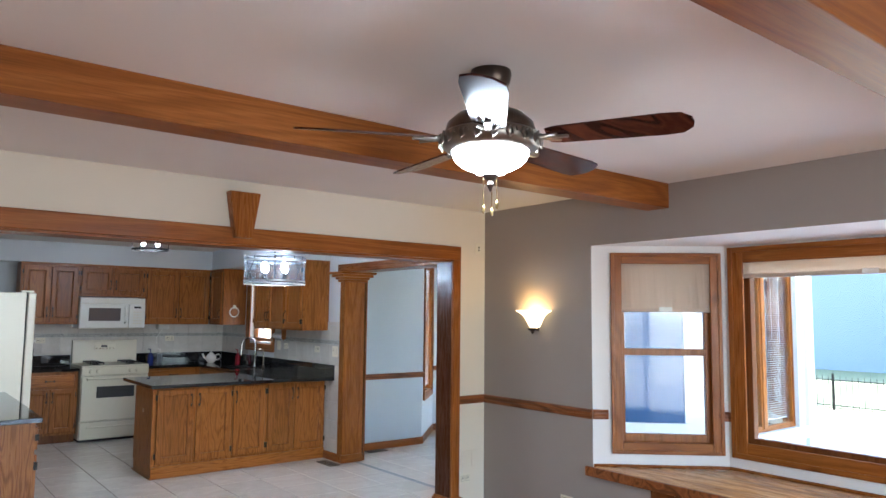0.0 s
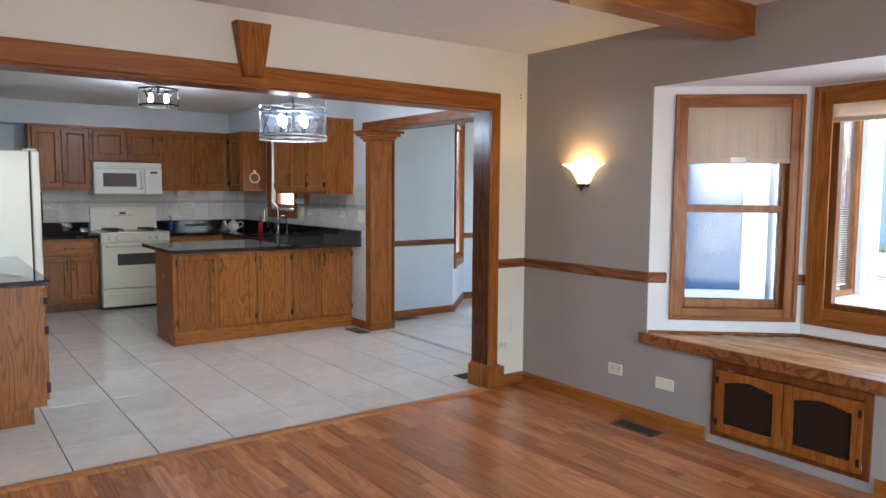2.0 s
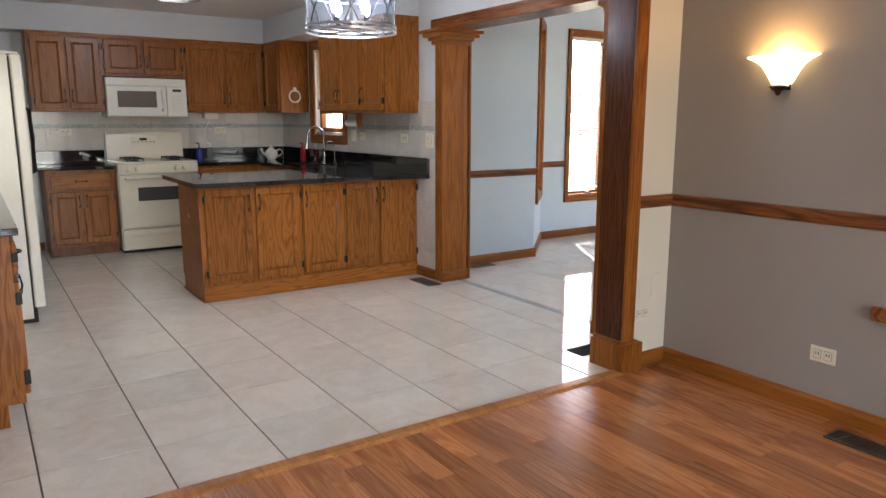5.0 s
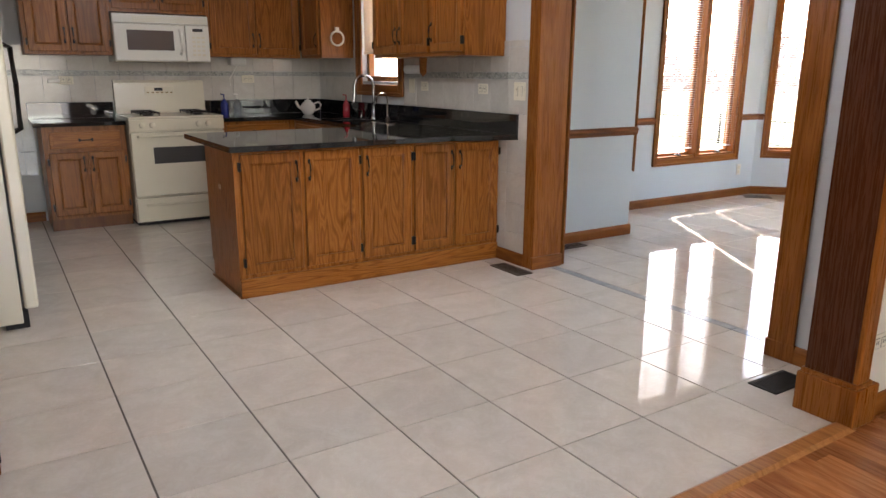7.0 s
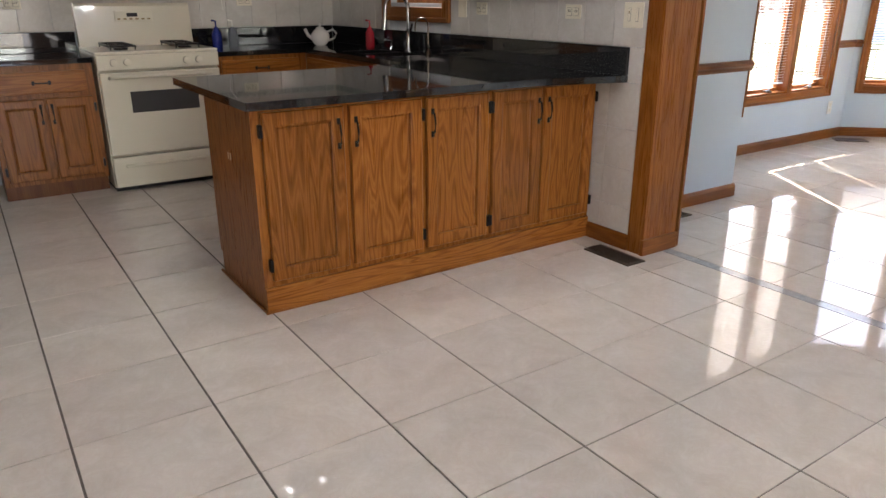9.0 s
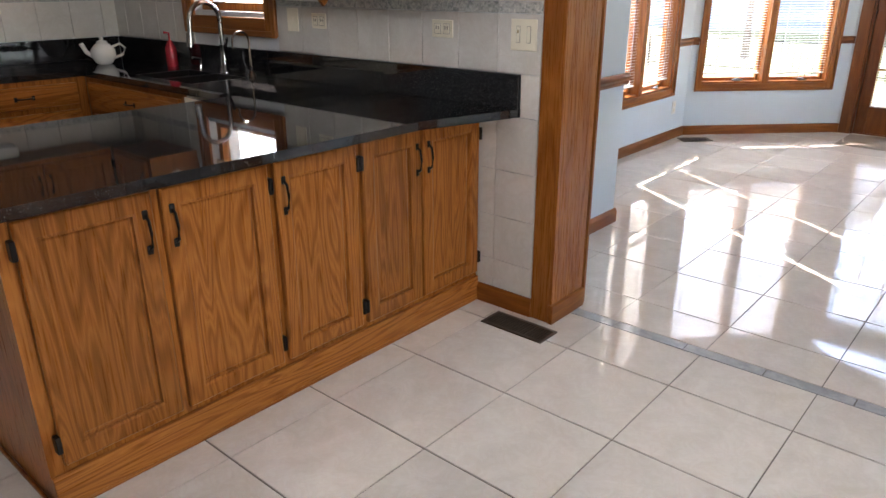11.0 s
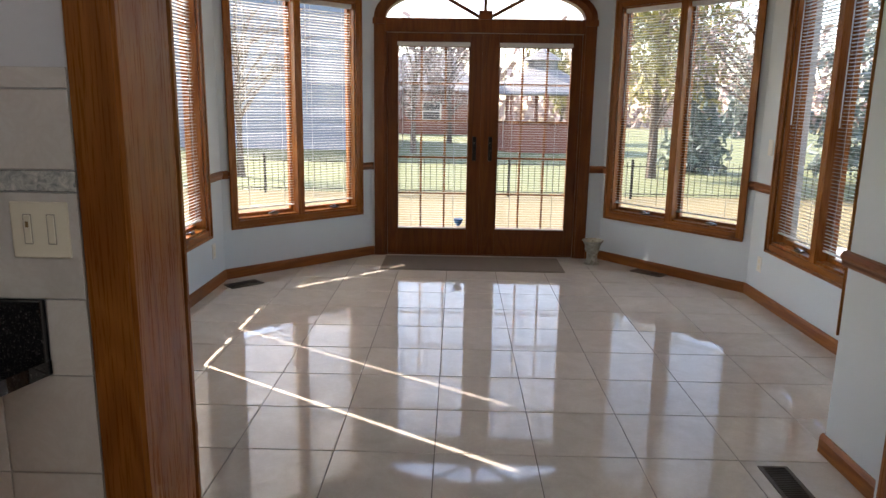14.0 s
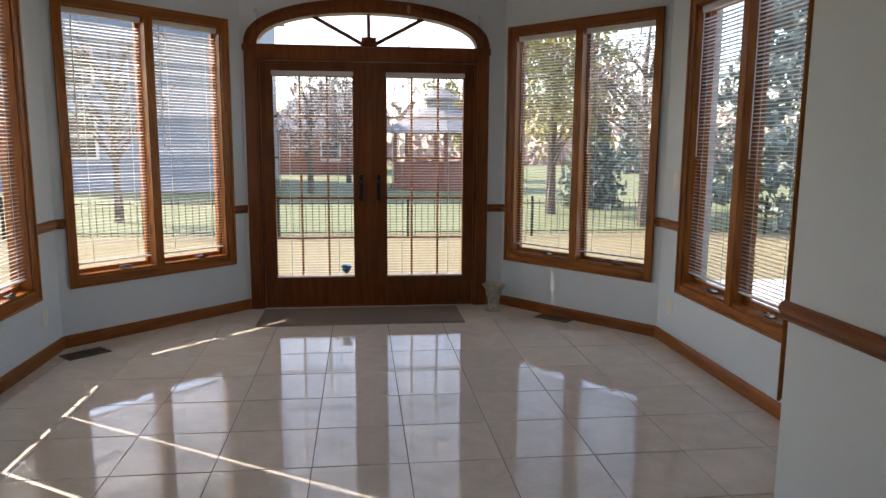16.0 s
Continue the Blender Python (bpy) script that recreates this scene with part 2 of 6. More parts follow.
BOWL = glow("lit_alabaster_bowl", (0.85, 0.94, 1.0), 7.0)
BULB = glow("lit_bulb", (0.85, 0.93, 1.0), 26.0)
SMALLBULB = glow("dim_lit_bulb", (0.85, 0.93, 1.0), 26.0)
SHADE = glow("lit_amber_glass", (1.0, 0.74, 0.33), 0.32)

SMOKE = bpy.data.materials.new("smoky_sheer_shade")
SMOKE.use_nodes = True
sa, sb = node(SMOKE, "ShaderNodeBsdfTransparent", Color=(0.8, 0.82, 0.86, 1)), SMOKE.node_tree.nodes["Principled BSDF"]
sb.inputs["Base Color"].default_value = (0.05, 0.055, 0.065, 1)
sb.inputs["Roughness"].default_value = 0.4
sx = node(SMOKE, "ShaderNodeMixShader", Fac=0.16)
link(SMOKE, sa.outputs[0], sx.inputs[1])
link(SMOKE, sb.outputs[0], sx.inputs[2])
link(SMOKE, sx.outputs[0], SMOKE.node_tree.nodes["Material Output"].inputs[0])
NICKEL = mat("brushed_nickel", (0.52, 0.50, 0.48), 0.28, 1.0)

# outdoors
GRASS = mat("dry_lawn", (0.2, 0.17, 0.07), 0.95)
gv = coords(GRASS)
base(GRASS, mix(GRASS, "MIX", noise_tex(GRASS, gv, 0.25, 5), ramp(GRASS, noise_tex(GRASS, gv, 6, 6), [(0.3, (0.225, 0.18, 0.092)), (0.7, (0.31, 0.25, 0.135))]),
                ramp(GRASS, noise_tex(GRASS, gv, 9, 6), [(0.3, (0.175, 0.15, 0.072)), (0.7, (0.26, 0.22, 0.112))])))
bump(GRASS, noise_tex(GRASS, gv, 60, 4), 0.8, 0.03)
GREEN = mat("green_lawn", (0.07, 0.14, 0.035), 0.95)
base(GREEN, ramp(GREEN, noise_tex(GREEN, coords(GREEN), 3, 6), [(0.3, (0.11, 0.13, 0.055)), (0.7, (0.175, 0.19, 0.088))]))
CONC = mat("pale_concrete", (0.5, 0.49, 0.46), 0.9)
base(CONC, ramp(CONC, noise_tex(CONC, coords(CONC), 4, 8), [(0.3, (0.46, 0.45, 0.42)), (0.7, (0.58, 0.57, 0.54))]))
SIDING = paint("white_siding_paint", (0.60, 0.58, 0.52), 0.5)
BLUESID = paint("blue_grey_siding_paint", (0.19, 0.235, 0.31), 0.6)
ROOF = mat("grey_shingle", (0.2, 0.2, 0.21), 0.9)
base(ROOF, ramp(ROOF, noise_tex(ROOF, coords(ROOF), 12, 5), [(0.3, (0.15, 0.15, 0.16)), (0.7, (0.30, 0.30, 0.31))]))
REDBR = paint("red_brown_boards", (0.26, 0.10, 0.07), 0.8)
BARK = mat("grey_bark", (0.12, 0.09, 0.07), 0.9)


def leaf_mat(name, lo, hi):
    m = mat(name, hi, 0.7)
    g = node(m, "ShaderNodeNewGeometry")
    base(m, ramp(m, g.outputs["Random Per Island"], [(0, lo), (1, hi)]))
    return m


SPRUCE = leaf_mat("blue_spruce_needles", (0.09, 0.125, 0.105), (0.25, 0.30, 0.27))
WILLOW = leaf_mat("yellow_green_buds", (0.14, 0.13, 0.03), (0.34, 0.30, 0.08))
PINKBUD = leaf_mat("pinkish_bare_twigs", (0.24, 0.16, 0.14), (0.52, 0.40, 0.36))


# ---- building blocks ----
def mesh_of(bm, name, material, smooth=False):
    me = bpy.data.meshes.new(name)
    bm.normal_update()
    bm.to_mesh(me)
    bm.free()
    if material:
        me.materials.append(material)
    if smooth:
        me.polygons.foreach_set("use_smooth", [True] * len(me.polygons))
        me.set_sharp_from_angle(angle=radians(40))
    return me


def part(name, bm, material, parent=None, label="", smooth=False):
    ob = new(name, mesh_of(bm, name, material, smooth))
    if parent:
        ob.parent = parent
    return tagged(ob, label)


def thing(name, m, label, category, group="", kind=""):
    ob = new(name)
    ob.matrix_basis = m
    ob.empty_display_size = 0.1
    return tagged(ob, label, category, group, kind)


def piece(name, me, parent, x, y, z, rx=0, ry=0, rz=0):
    ob = new(name, me)
    ob.parent = parent
    ob.matrix_basis = pose(x, y, z, rx, ry, rz)
    return ob


def B(bm, x0, y0, z0, x1, y1, z1, c=0.0, m=None):
    """A box from corner to corner, with chamfered edges."""
    t = Matrix.Translation(((x0 + x1) / 2, (y0 + y1) / 2, (z0 + z1) / 2)) @ Matrix.Diagonal((abs(x1 - x0), abs(y1 - y0), abs(z1 - z0), 1))
    r = bmesh.ops.create_cube(bm, size=1, matrix=(m @ t) if m else t)
    if c:
        edges = {e for v in r["verts"] for e in v.link_edges}
        bmesh.ops.bevel(bm, geom=list(edges), offset=c, segments=2, affect="EDGES", profile=0.5)
    return bm


def bx(*a, **k):
    return B(bmesh.new(), *a, **k)


def lathe(profile, seg=24, m=None, bm=None, cap=True):
    """A turned shape: rings of (radius, z)."""
    bm = bm or bmesh.new()
    rings = []
    for r, z in profile:
        ring = []
        for k in range(seg):
            a = 2 * math.pi * k / seg
            p = Vector((r * math.cos(a), r * math.sin(a), z))
            ring.append(bm.verts.new(m @ p if m else p))
        rings.append(ring)
    for a, b in zip(rings, rings[1:]):
        for k in range(seg):
            bm.faces.new((a[k], a[(k + 1) % seg], b[(k + 1) % seg], b[k]))
    for ring, (r, z) in ((rings[0], profile[0]), (rings[-1], profile[-1])):
        if cap and r > 1e-4 and profile[0] != profile[-1]:
            bm.faces.new(ring)
    return bm


def tube(points, r, seg=8, bm=None, taper=None):
    """A round bar along points."""
    bm = bm or bmesh.new()
    pts = [Vector(p) for p in points]
    rings = []
    for n, p in enumerate(pts):
        way = (pts[min(n + 1, len(pts) - 1)] - pts[max(n - 1, 0)]).normalized()
        q = way.to_track_quat("Z", "Y")
        rr = r if taper is None else r * (1 + (taper - 1) * n / (len(pts) - 1))
        rings.append([bm.verts.new(p + q @ Vector((rr * math.cos(2 * math.pi * k / seg), rr * math.sin(2 * math.pi * k / seg), 0))) for k in range(seg)])
    for a, b in zip(rings, rings[1:]):
        for k in range(seg):
            bm.faces.new((a[k], a[(k + 1) % seg], b[(k + 1) % seg], b[k]))
    bm.faces.new(rings[0][::-1])
    bm.faces.new(rings[-1])
    return bm


def prism(outline, z0, z1, bm=None):
    """A flat outline drawn up from z0 to z1."""
    bm = bm or bmesh.new()
    lo = [bm.verts.new((x, y, z0)) for x, y in outline]
    hi = [bm.verts.new((x, y, z1)) for x, y in outline]
    n = len(lo)
    for k in range(n):
        bm.faces.new((lo[k], lo[(k + 1) % n], hi[(k + 1) % n], hi[k]))
    bm.faces.new(hi)
    bm.faces.new(lo[::-1])
    bmesh.ops.recalc_face_normals(bm, faces=bm.faces[:])
    return bm


def along(p0, p1):
    """The pose of a wall from p0 to p1: x along it, y to its left."""
    return pose(p0[0], p0[1], 0, 0, 0, math.degrees(math.atan2(p1[1] - p0[1], p1[0] - p0[0])))


def wall(name, p0, p1, z0, z1, thick, material, holes=(), label="", off=0.0):
    """A wall with openings (u0, u1, z0, z1); the room is on its right, the thickness goes to its left."""
    m, length = along(p0, p1), math.dist(p0, p1)
    bm = bmesh.new()
    cuts = sorted({0.0, length, *(u for h in holes for u in h[:2])})
    for a, b in zip(cuts, cuts[1:]):
        spans = [(z0, z1)]
        for h in holes:
            if h[0] <= a + 1e-6 and h[1] >= b - 1e-6:
                spans = [s for lo, hi in spans for s in ((lo, min(hi, h[2])), (max(lo, h[3]), hi)) if s[1] - s[0] > 1e-4]
        for lo, hi in spans:
            B(bm, a, off, lo, b, off + thick, hi)
    ob = part(name, bm, material)
    ob.matrix_basis = m
    return tagged(ob, label, "wall", "", "structure")


def run(name, p0, p1, profile, material, label, category, parent=None):
    """A moulding along a wall: outline (depth into the room, height), ends square."""
    length = math.dist(p0, p1)
    bm = bmesh.new()
    a = [bm.verts.new((0, -d, h)) for d, h in profile]
    b = [bm.verts.new((length, -d, h)) for d, h in profile]
    n = len(a)
    for k in range(n):
        bm.faces.new((a[k], a[(k + 1) % n], b[(k + 1) % n], b[k]))
    bm.faces.new(a[::-1])
    bm.faces.new(b)
    bmesh.ops.recalc_face_normals(bm, faces=bm.faces[:])
    ob = part(name, bm, material)
    ob.matrix_basis = along(p0, p1)
    return tagged(ob, label, category, "", "structure")


BASE = [(0, 0), (0.016, 0), (0.016, 0.062), (0.011, 0.074), (0.006, 0.082), (0, 0.082)]


def rail_profile(z):
    return [(0, z), (0.010, z), (0.016, z + 0.010), (0.016, z + 0.022), (0.024, z + 0.034), (0.024, z + 0.046), (0.012, z + 0.060), (0, z + 0.064)]


# ---- the shell ----
XF, YO, XK, YB = 3.957, 4.275, 4.0, 10.0          # bay wall, opening wall, tiled kitchen wall, back wall
H1, H2 = 2.40, 2.62                              # ceilings
OX0, OX1, OZ = 0.40, 3.61, 1.995                 # the wide opening
YL, YR, XD = 7.73, 3.645, 9.09                    # sunroom: side walls and door wall
C1, C2, C3, C4 = (8.04, YL), (XD, 6.68), (XD, 4.56), (7.95, YR)
PL, PR, XJ, XS = 7.0, 4.34, 5.365, 6.09                    # passage to the sunroom

wall("wall_family_side", (-2.6, YO), (XF + 0.18, YO), 0, H1 + 0.1, 0.11, CREAM, [(OX0 + 2.6, OX1 + 2.6, -1, OZ)], "cream painted wall with a wide opening to the kitchen")
wall("wall_kitchen_side", (-2.6, YO + 0.11), (XK + 0.2, YO + 0.11), 0, H1 + 0.1, 0.06, GREY, [(OX0 + 2.6, OX1 + 2.6, -1, OZ)], "pale grey kitchen face of the opening wall")
BY0, BY1 = 0.06, 3.17
wall("wall_bay", (XF, YO), (XF, -2.5), 0, H1 + 0.1, 0.14, TAUPE,
     [(YO - BY1, YO - BY0, 0.50, 2.05), (YO - 2.70, YO - 1.87, 0.055, 0.50)], "taupe painted wall with a bay window recess")
RW0, RW1 = XF + 0.14 - 2.7, XF + 0.14 + 0.2
wall("wall_family_back", (XF + 0.14, -2.5), (-2.6, -2.5), 0, H1 + 0.1, 0.12, TAUPE, [(RW0, RW1, 0.12, 2.05)], "plain taupe wall")
wall("wall_family_left", (-2.6, -2.62), (-2.6, YO + 0.22), 0, H1 + 0.1, 0.12, CREAM, (), "plain cream wall")
tagged(part("ceiling_family", bx(-2.6, -2.5, H1, XF, YO, H1 + 0.1), CEIL), "smooth off-white ceiling", "ceiling", "", "structure")

BX, BA, BB = 4.64, 2.57, 0.68
wall("wall_bay_angled", (XF + 0.005, BY1), (BX, BA), 0.3, 2.2, 0.12, WHITE, [(0.178, 0.818, 0.69, 1.965)], "white painted angled side of the bay")
wall("wall_bay_front", (BX, BA), (BX, BB), 0.3, 2.2, 0.12, WHITE, [(0.11, 1.72, 0.72, 1.965)], "white painted front of the bay")
wall("wall_bay_far", (BX, BB), (XF + 0.005, BY0), 0.3, 2.2, 0.12, WHITE, (), "white painted angled side of the bay")
tagged(part("ceiling_bay", prism([(XF + 0.004, BY0 - 0.02), (XF + 0.004, BY1 + 0.02), (BX + 0.1, BA + 0.1), (BX + 0.1, BB - 0.1)], 2.05, 2.2), WHITE), "white soffit over the bay window", "ceiling", "", "structure")

wall("wall_kitchen_back", (0.2, YB), (XK + 0.2, YB), 0, H1 + 0.1, 0.12, GREY, (), "pale grey back wall of the kitchen")
wall("wall_kitchen_left", (0.33, 4.44), (0.33, YB), 0, H1 + 0.1, 0.12, GREY, (), "pale grey side wall of the kitchen")
SY0, SY1, SZ0, SZ1 = 8.34, 9.03, 1.19, 2.06
wall("wall_kitchen_sink", (XK, YB), (XK, 6.56), 0, H1 + 0.1, 0.20, GREY, [(YB - SY1, YB - SY0, SZ0, SZ1)], "pale grey wall with the sink window")
wall("wall_over_sunroom_opening", (XK, 6.56), (XK, 4.84), 2.09, H1 + 0.1, 0.20, GREY, (), "pale grey wall over the sunroom opening")
wall("wall_pier", (XK, 4.83), (XK, 4.38), 0, H1 + 0.1, 0.20, GREY, (), "narrow grey wall between two openings")
tagged(part("ceiling_kitchen", bx(0.33, 4.44, H1, XK, YB, H1 + 0.1), CEIL), "smooth white kitchen ceiling", "ceiling", "", "structure")
sof = bx(0.33, 9.69, 2.145, XK, YB, H1)
B(sof, 3.69, 6.91, 2.145, XK, 9.69, H1)
tagged(part("soffit", sof, GREY), "boxed grey soffit over the wall cabinets", "soffit", "", "structure")

WZ0, WZ1 = 0.455, 2.235
wall("wall_passage_left", (4.2, PL), (XJ, PL), 0, H2, 0.06, BLUE, (), "pale blue-grey passage wall")
wall("wall_passage_end", (4.2, 6.56), (4.2, PL + 0.1), 0, H2, 0.06, BLUE, (), "pale blue-grey wall end")
wall("wall_jog_left", (XJ, PL), (XS, YL), 0, H2, 0.1, BLUE, [(0.14, 0.82, 0.56, WZ1)], "pale blue-grey return wall")
wall("wall_sun_left", (XS, YL), C1, 0, H2, 0.12, BLUE, [(6.49 - XS, 7.675 - XS, WZ0, WZ1)], "pale blue-grey sunroom wall")
wall("wall_sun_angled_left", C1, C2, 0, H2, 0.12, BLUE, [(0.13, 1.302, WZ0, WZ1)], "pale blue-grey angled sunroom wall")
DY0, DY1 = 6.57, 4.778
doorwall = wall("wall_sun_door", C2, C3, 0, H2, 0.12, BLUE, [(C2[1] - DY0, C2[1] - DY1, -1, 2.40)], "pale blue-grey wall round the garden door")
wall("wall_sun_angled_right", C3, C4, 0, H2, 0.12, BLUE, [(0.11, 1.345, WZ0, WZ1)], "pale blue-grey angled sunroom wall")
wall("wall_sun_right", C4, (XS, YR), 0, H2, 0.12, BLUE, [(C4[0] - 7.585, C4[0] - 6.39, WZ0, WZ1)], "pale blue-grey sunroom wall")
wall("wall_jog_right", (XS, YR), (XJ, PR), 0, H2, 0.1, BLUE, [(0.21, 0.89, 0.56, WZ1)], "pale blue-grey return wall")
wall("wall_passage_right", (XJ, PR), (4.2, PR), 0, H2, 0.06, BLUE, (), "pale blue-grey passage wall")
wall("wall_passage_near_end", (4.2, PR - 0.1), (4.2, 4.83), 0, H2, 0.05, BLUE, (), "pale blue-grey wall end").matrix_basis = along((4.2, PR - 0.1), (4.2, 4.83)) @ pose(0, -0.05, 0)
tagged(part("ceiling_sunroom", prism([(4.2, 4.0), (XJ, YR - 0.1), (8.1, YR - 0.1), (9.2, 4.4), (9.2, 6.7), (8.1, 7.85), (5.2, 7.85), (4.2, 7.1)], H2, H2 + 0.1), CEIL), "smooth white sunroom ceiling", "ceiling", "", "structure")

# floors: grout beds under the tiles, and the laminate
floor_k = tagged(part("floor_kitchen", bx(0.2, YO + 0.02, -0.1, XK + 0.2, YB + 0.1, -0.004), GROUT), "polished cream ceramic tile floor with dark grout", "floor", "", "structure")
floor_s = tagged(part("floor_sunroom", prism([(4.2, PR - 0.06), (XJ, PR - 0.06), (XS, YR - 0.08), (8.0, YR - 0.1), (9.2, 4.5), (9.2, 6.7), (8.1, 7.83), (XS - 0.04, 7.8), (XJ - 0.02, 7.06), (4.2, 7.06)], -0.1, -0.004), GROUT), "polished cream ceramic tile floor of the sunroom", "floor", "", "structure")
floor_f = tagged(part("floor_family", bx(-2.6, -2.5, -0.1, XF + 0.14, YO + 0.02, -0.006), PLANK), "warm reddish-brown wood laminate floor in narrow strips", "floor", "", "structure")

# mouldings
run("baseboard", (OX1 + 0.15, YO), (XF, YO), BASE, PINEX, "stained pine baseboard", "baseboard")
run("baseboard", (XF, YO), (XF, 2.74), BASE, PINEX, "stained pine baseboard", "baseboard")
run("baseboard", (XF, 1.84), (XF, -2.5), BASE, PINEX, "stained pine baseboard", "baseboard")
run("baseboard", (-2.6, YO), (OX0 - 0.1, YO), BASE, PINEX, "stained pine baseboard", "baseboard")
run("baseboard", (XK, 6.95), (XK, 6.65), BASE, PINEX, "stained pine baseboard", "baseboard")
run("baseboard", (XK, 4.72), (XK, 4.46), BASE, PINEX, "stained pine baseboard", "baseboard")
run("baseboard", (0.33, YB), (1.40, YB), BASE, PINEX, "stained pine baseboard", "baseboard")
for a, b in (((4.26, PL), (XJ + 0.016, PL)), ((XJ, PL), (XS, YL)), ((XS, YL), C1), (C1, C2), (C2, (XD, 6.657)), ((XD, 4.69), C3), (C3, C4), (C4, (XS, YR)), ((XS, YR), (XJ, PR)), ((XJ + 0.016, PR), (4.25, PR))):
    run("baseboard", a, b, BASE, PINEX, "stained pine baseboard on the sunroom wall", "baseboard")
run("chair_rail", (OX1 + 0.075, YO), (XF, YO), rail_profile(0.868), RAIL, "moulded brown wooden chair rail", "chair rail")
run("chair_rail", (XF, YO), (XF, BY1), rail_profile(0.868), RAIL, "moulded brown wooden chair rail", "chair rail")
run("chair_rail", (XF + 0.005, BY1), tuple(Vector((XF + 0.005, BY1)).lerp(Vector((BX, BA)), 0.115)), rail_profile(0.868), RAIL, "moulded brown wooden chair rail", "chair rail")
run("chair_rail", tuple(Vector((XF + 0.005, BY1)).lerp(Vector((BX, BA)), 0.925)), (BX, BA), rail_profile(0.868), RAIL, "moulded brown wooden chair rail", "chair rail")
run("chair_rail", (BX, BA), (BX, BA - 0.04), rail_profile(0.868), RAIL, "moulded brown wooden chair rail", "chair rail")
ZR = 0.80
d45 = Vector((C2[0] - C1[0], C2[1] - C1[1])).normalized()
e45 = Vector((C4[0] - C3[0], C4[1] - C3[1])).normalized()


def on(p, d, s):
    return (p[0] + d[0] * s, p[1] + d[1] * s)


for a, b in (((4.26, PL), (XJ + 0.024, PL)), ((XS, YL), (6.425, YL)), ((7.74, YL), C1), (C1, on(C1, d45, 0.062)), (on(C1, d45, 1.37), C2), (C2, (XD, 6.66)),
             ((XD, 4.69), C3), (C3, on(C3, e45, 0.042)), (on(C3, e45, 1.413), C4), (C4, (7.652, YR)), ((6.323, YR), (XS, YR)), ((XJ + 0.024, PR), (4.25, PR))):
    run("chair_rail", a, b, rail_profile(ZR), RAIL, "moulded brown wooden chair rail in the sunroom", "chair rail")

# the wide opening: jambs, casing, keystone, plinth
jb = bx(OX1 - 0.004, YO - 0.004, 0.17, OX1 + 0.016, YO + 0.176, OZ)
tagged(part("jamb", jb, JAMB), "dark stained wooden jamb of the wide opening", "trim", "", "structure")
tagged(part("jamb", bx(OX0 - 0.02, YO - 0.004, 0, OX0, YO + 0.176, OZ), CEDAR), "dark stained wooden jamb of the wide opening", "trim", "", "structure")
tagged(part("jamb", bx(OX0 - 0.02, YO - 0.004, OZ - 0.018, OX1 + 0.016, YO + 0.176, OZ + 0.002), PINEX), "stained pine head lining of the opening", "trim", "", "structure")
tagged(part("trim_casing", bx(OX1 - 0.002, YO - 0.024, 0.17, OX1 + 0.078, YO + 0.0, OZ - 0.002, c=0.006), PINE), "orange pine casing beside the opening", "trim", "", "structure")
tagged(part("trim_casing", bx(OX0 - 0.08, YO - 0.024, 0.0, OX0, YO, OZ - 0.002, c=0.006), PINE), "orange pine casing beside the opening", "trim", "", "structure")
tagged(part("trim_header", bx(OX0 - 0.08, YO - 0.026, OZ - 0.004, OX1 + 0.078, YO, OZ + 0.104, c=0.006), PINEX), "knotty orange pine header board over the opening", "trim", "", "structure")
ks = bmesh.new()
front = [(-0.054, 0), (0.054, 0), (0.101, 0.29), (-0.101, 0.29)]
f0 = [ks.verts.new((x, -0.075, z)) for x, z in front]
f1 = [ks.verts.new((x * 1.0, 0, z)) for x, z in front]
for k in range(4):
    ks.faces.new((f0[k], f0[(k + 1) % 4], f1[(k + 1) % 4], f1[k]))
ks.faces.new(f0), ks.faces.new(f1[::-1])
bmesh.ops.recalc_face_normals(ks, faces=ks.faces[:])
bmesh.ops.bevel(ks, geom=ks.edges[:], offset=0.004, segments=2, affect="EDGES")
key = part("keystone", ks, PINE)
key.location = (1.878, YO - 0.0, 2.03)
tagged(key, "wedge-shaped wooden keystone on the header", "keystone")
pl = bx(OX1 - 0.022, YO - 0.036, 0, OX1 + 0.135, YO + 0.197, 0.155, c=0.006)
B(pl, OX1 - 0.014, YO - 0.028, 0.15, OX1 + 0.10, YO + 0.189, 0.172, c=0.007)
tagged(part("trim_plinth", pl, PINE), "stained pine plinth block at the foot of the jamb", "trim", "", "structure")
tagged(part("threshold", prism([(0, 0), (0.014, 0.012), (0.064, 0.012), (0.081, 0)], OX0 - 0.05, OX1 + 0.0), STRIPW), "thin oak threshold strip between laminate and tile", "threshold", "", "structure").matrix_basis = Matrix(((0, 0, 1, 0), (1, 0, 0, YO - 0.042), (0, 1, 0, 0), (0, 0, 0, 1)))

# the sunroom opening: column with capital, header, far jamb
column = thing("column", pose(XK, 6.55, 0), "square stained pine column casing with a flared capital", "column")
part("shaft", bx(-0.008, 0.0, 0, 0.236, 0.012, 1.93), PINE, column)
part("shaft_side", bx(-0.009, 0.0125, 0, 0.0, 0.10, 1.93), PINE, column)
part("shaft_side", bx(0.2601, 0.002, 0, 0.274, 0.10, 1.93), PINE, column)
foot = bmesh.new()
B(foot, -0.018, -0.012, 0, 0.243, 0.011, 0.085, c=0.004)
part("foot_block", foot, PINEX, column)
cap = bmesh.new()
for k, (o, za, zb) in enumerate(((0.010, 1.90, 1.93), (0.03, 1.93, 1.955), (0.06, 1.955, 1.985), (0.085, 1.985, 2.01))):
    B(cap, -0.012 - o, -o, za, 0.25 + o, 0.13 + o, zb, c=0.006)
part("capital", cap, PINEX, column)
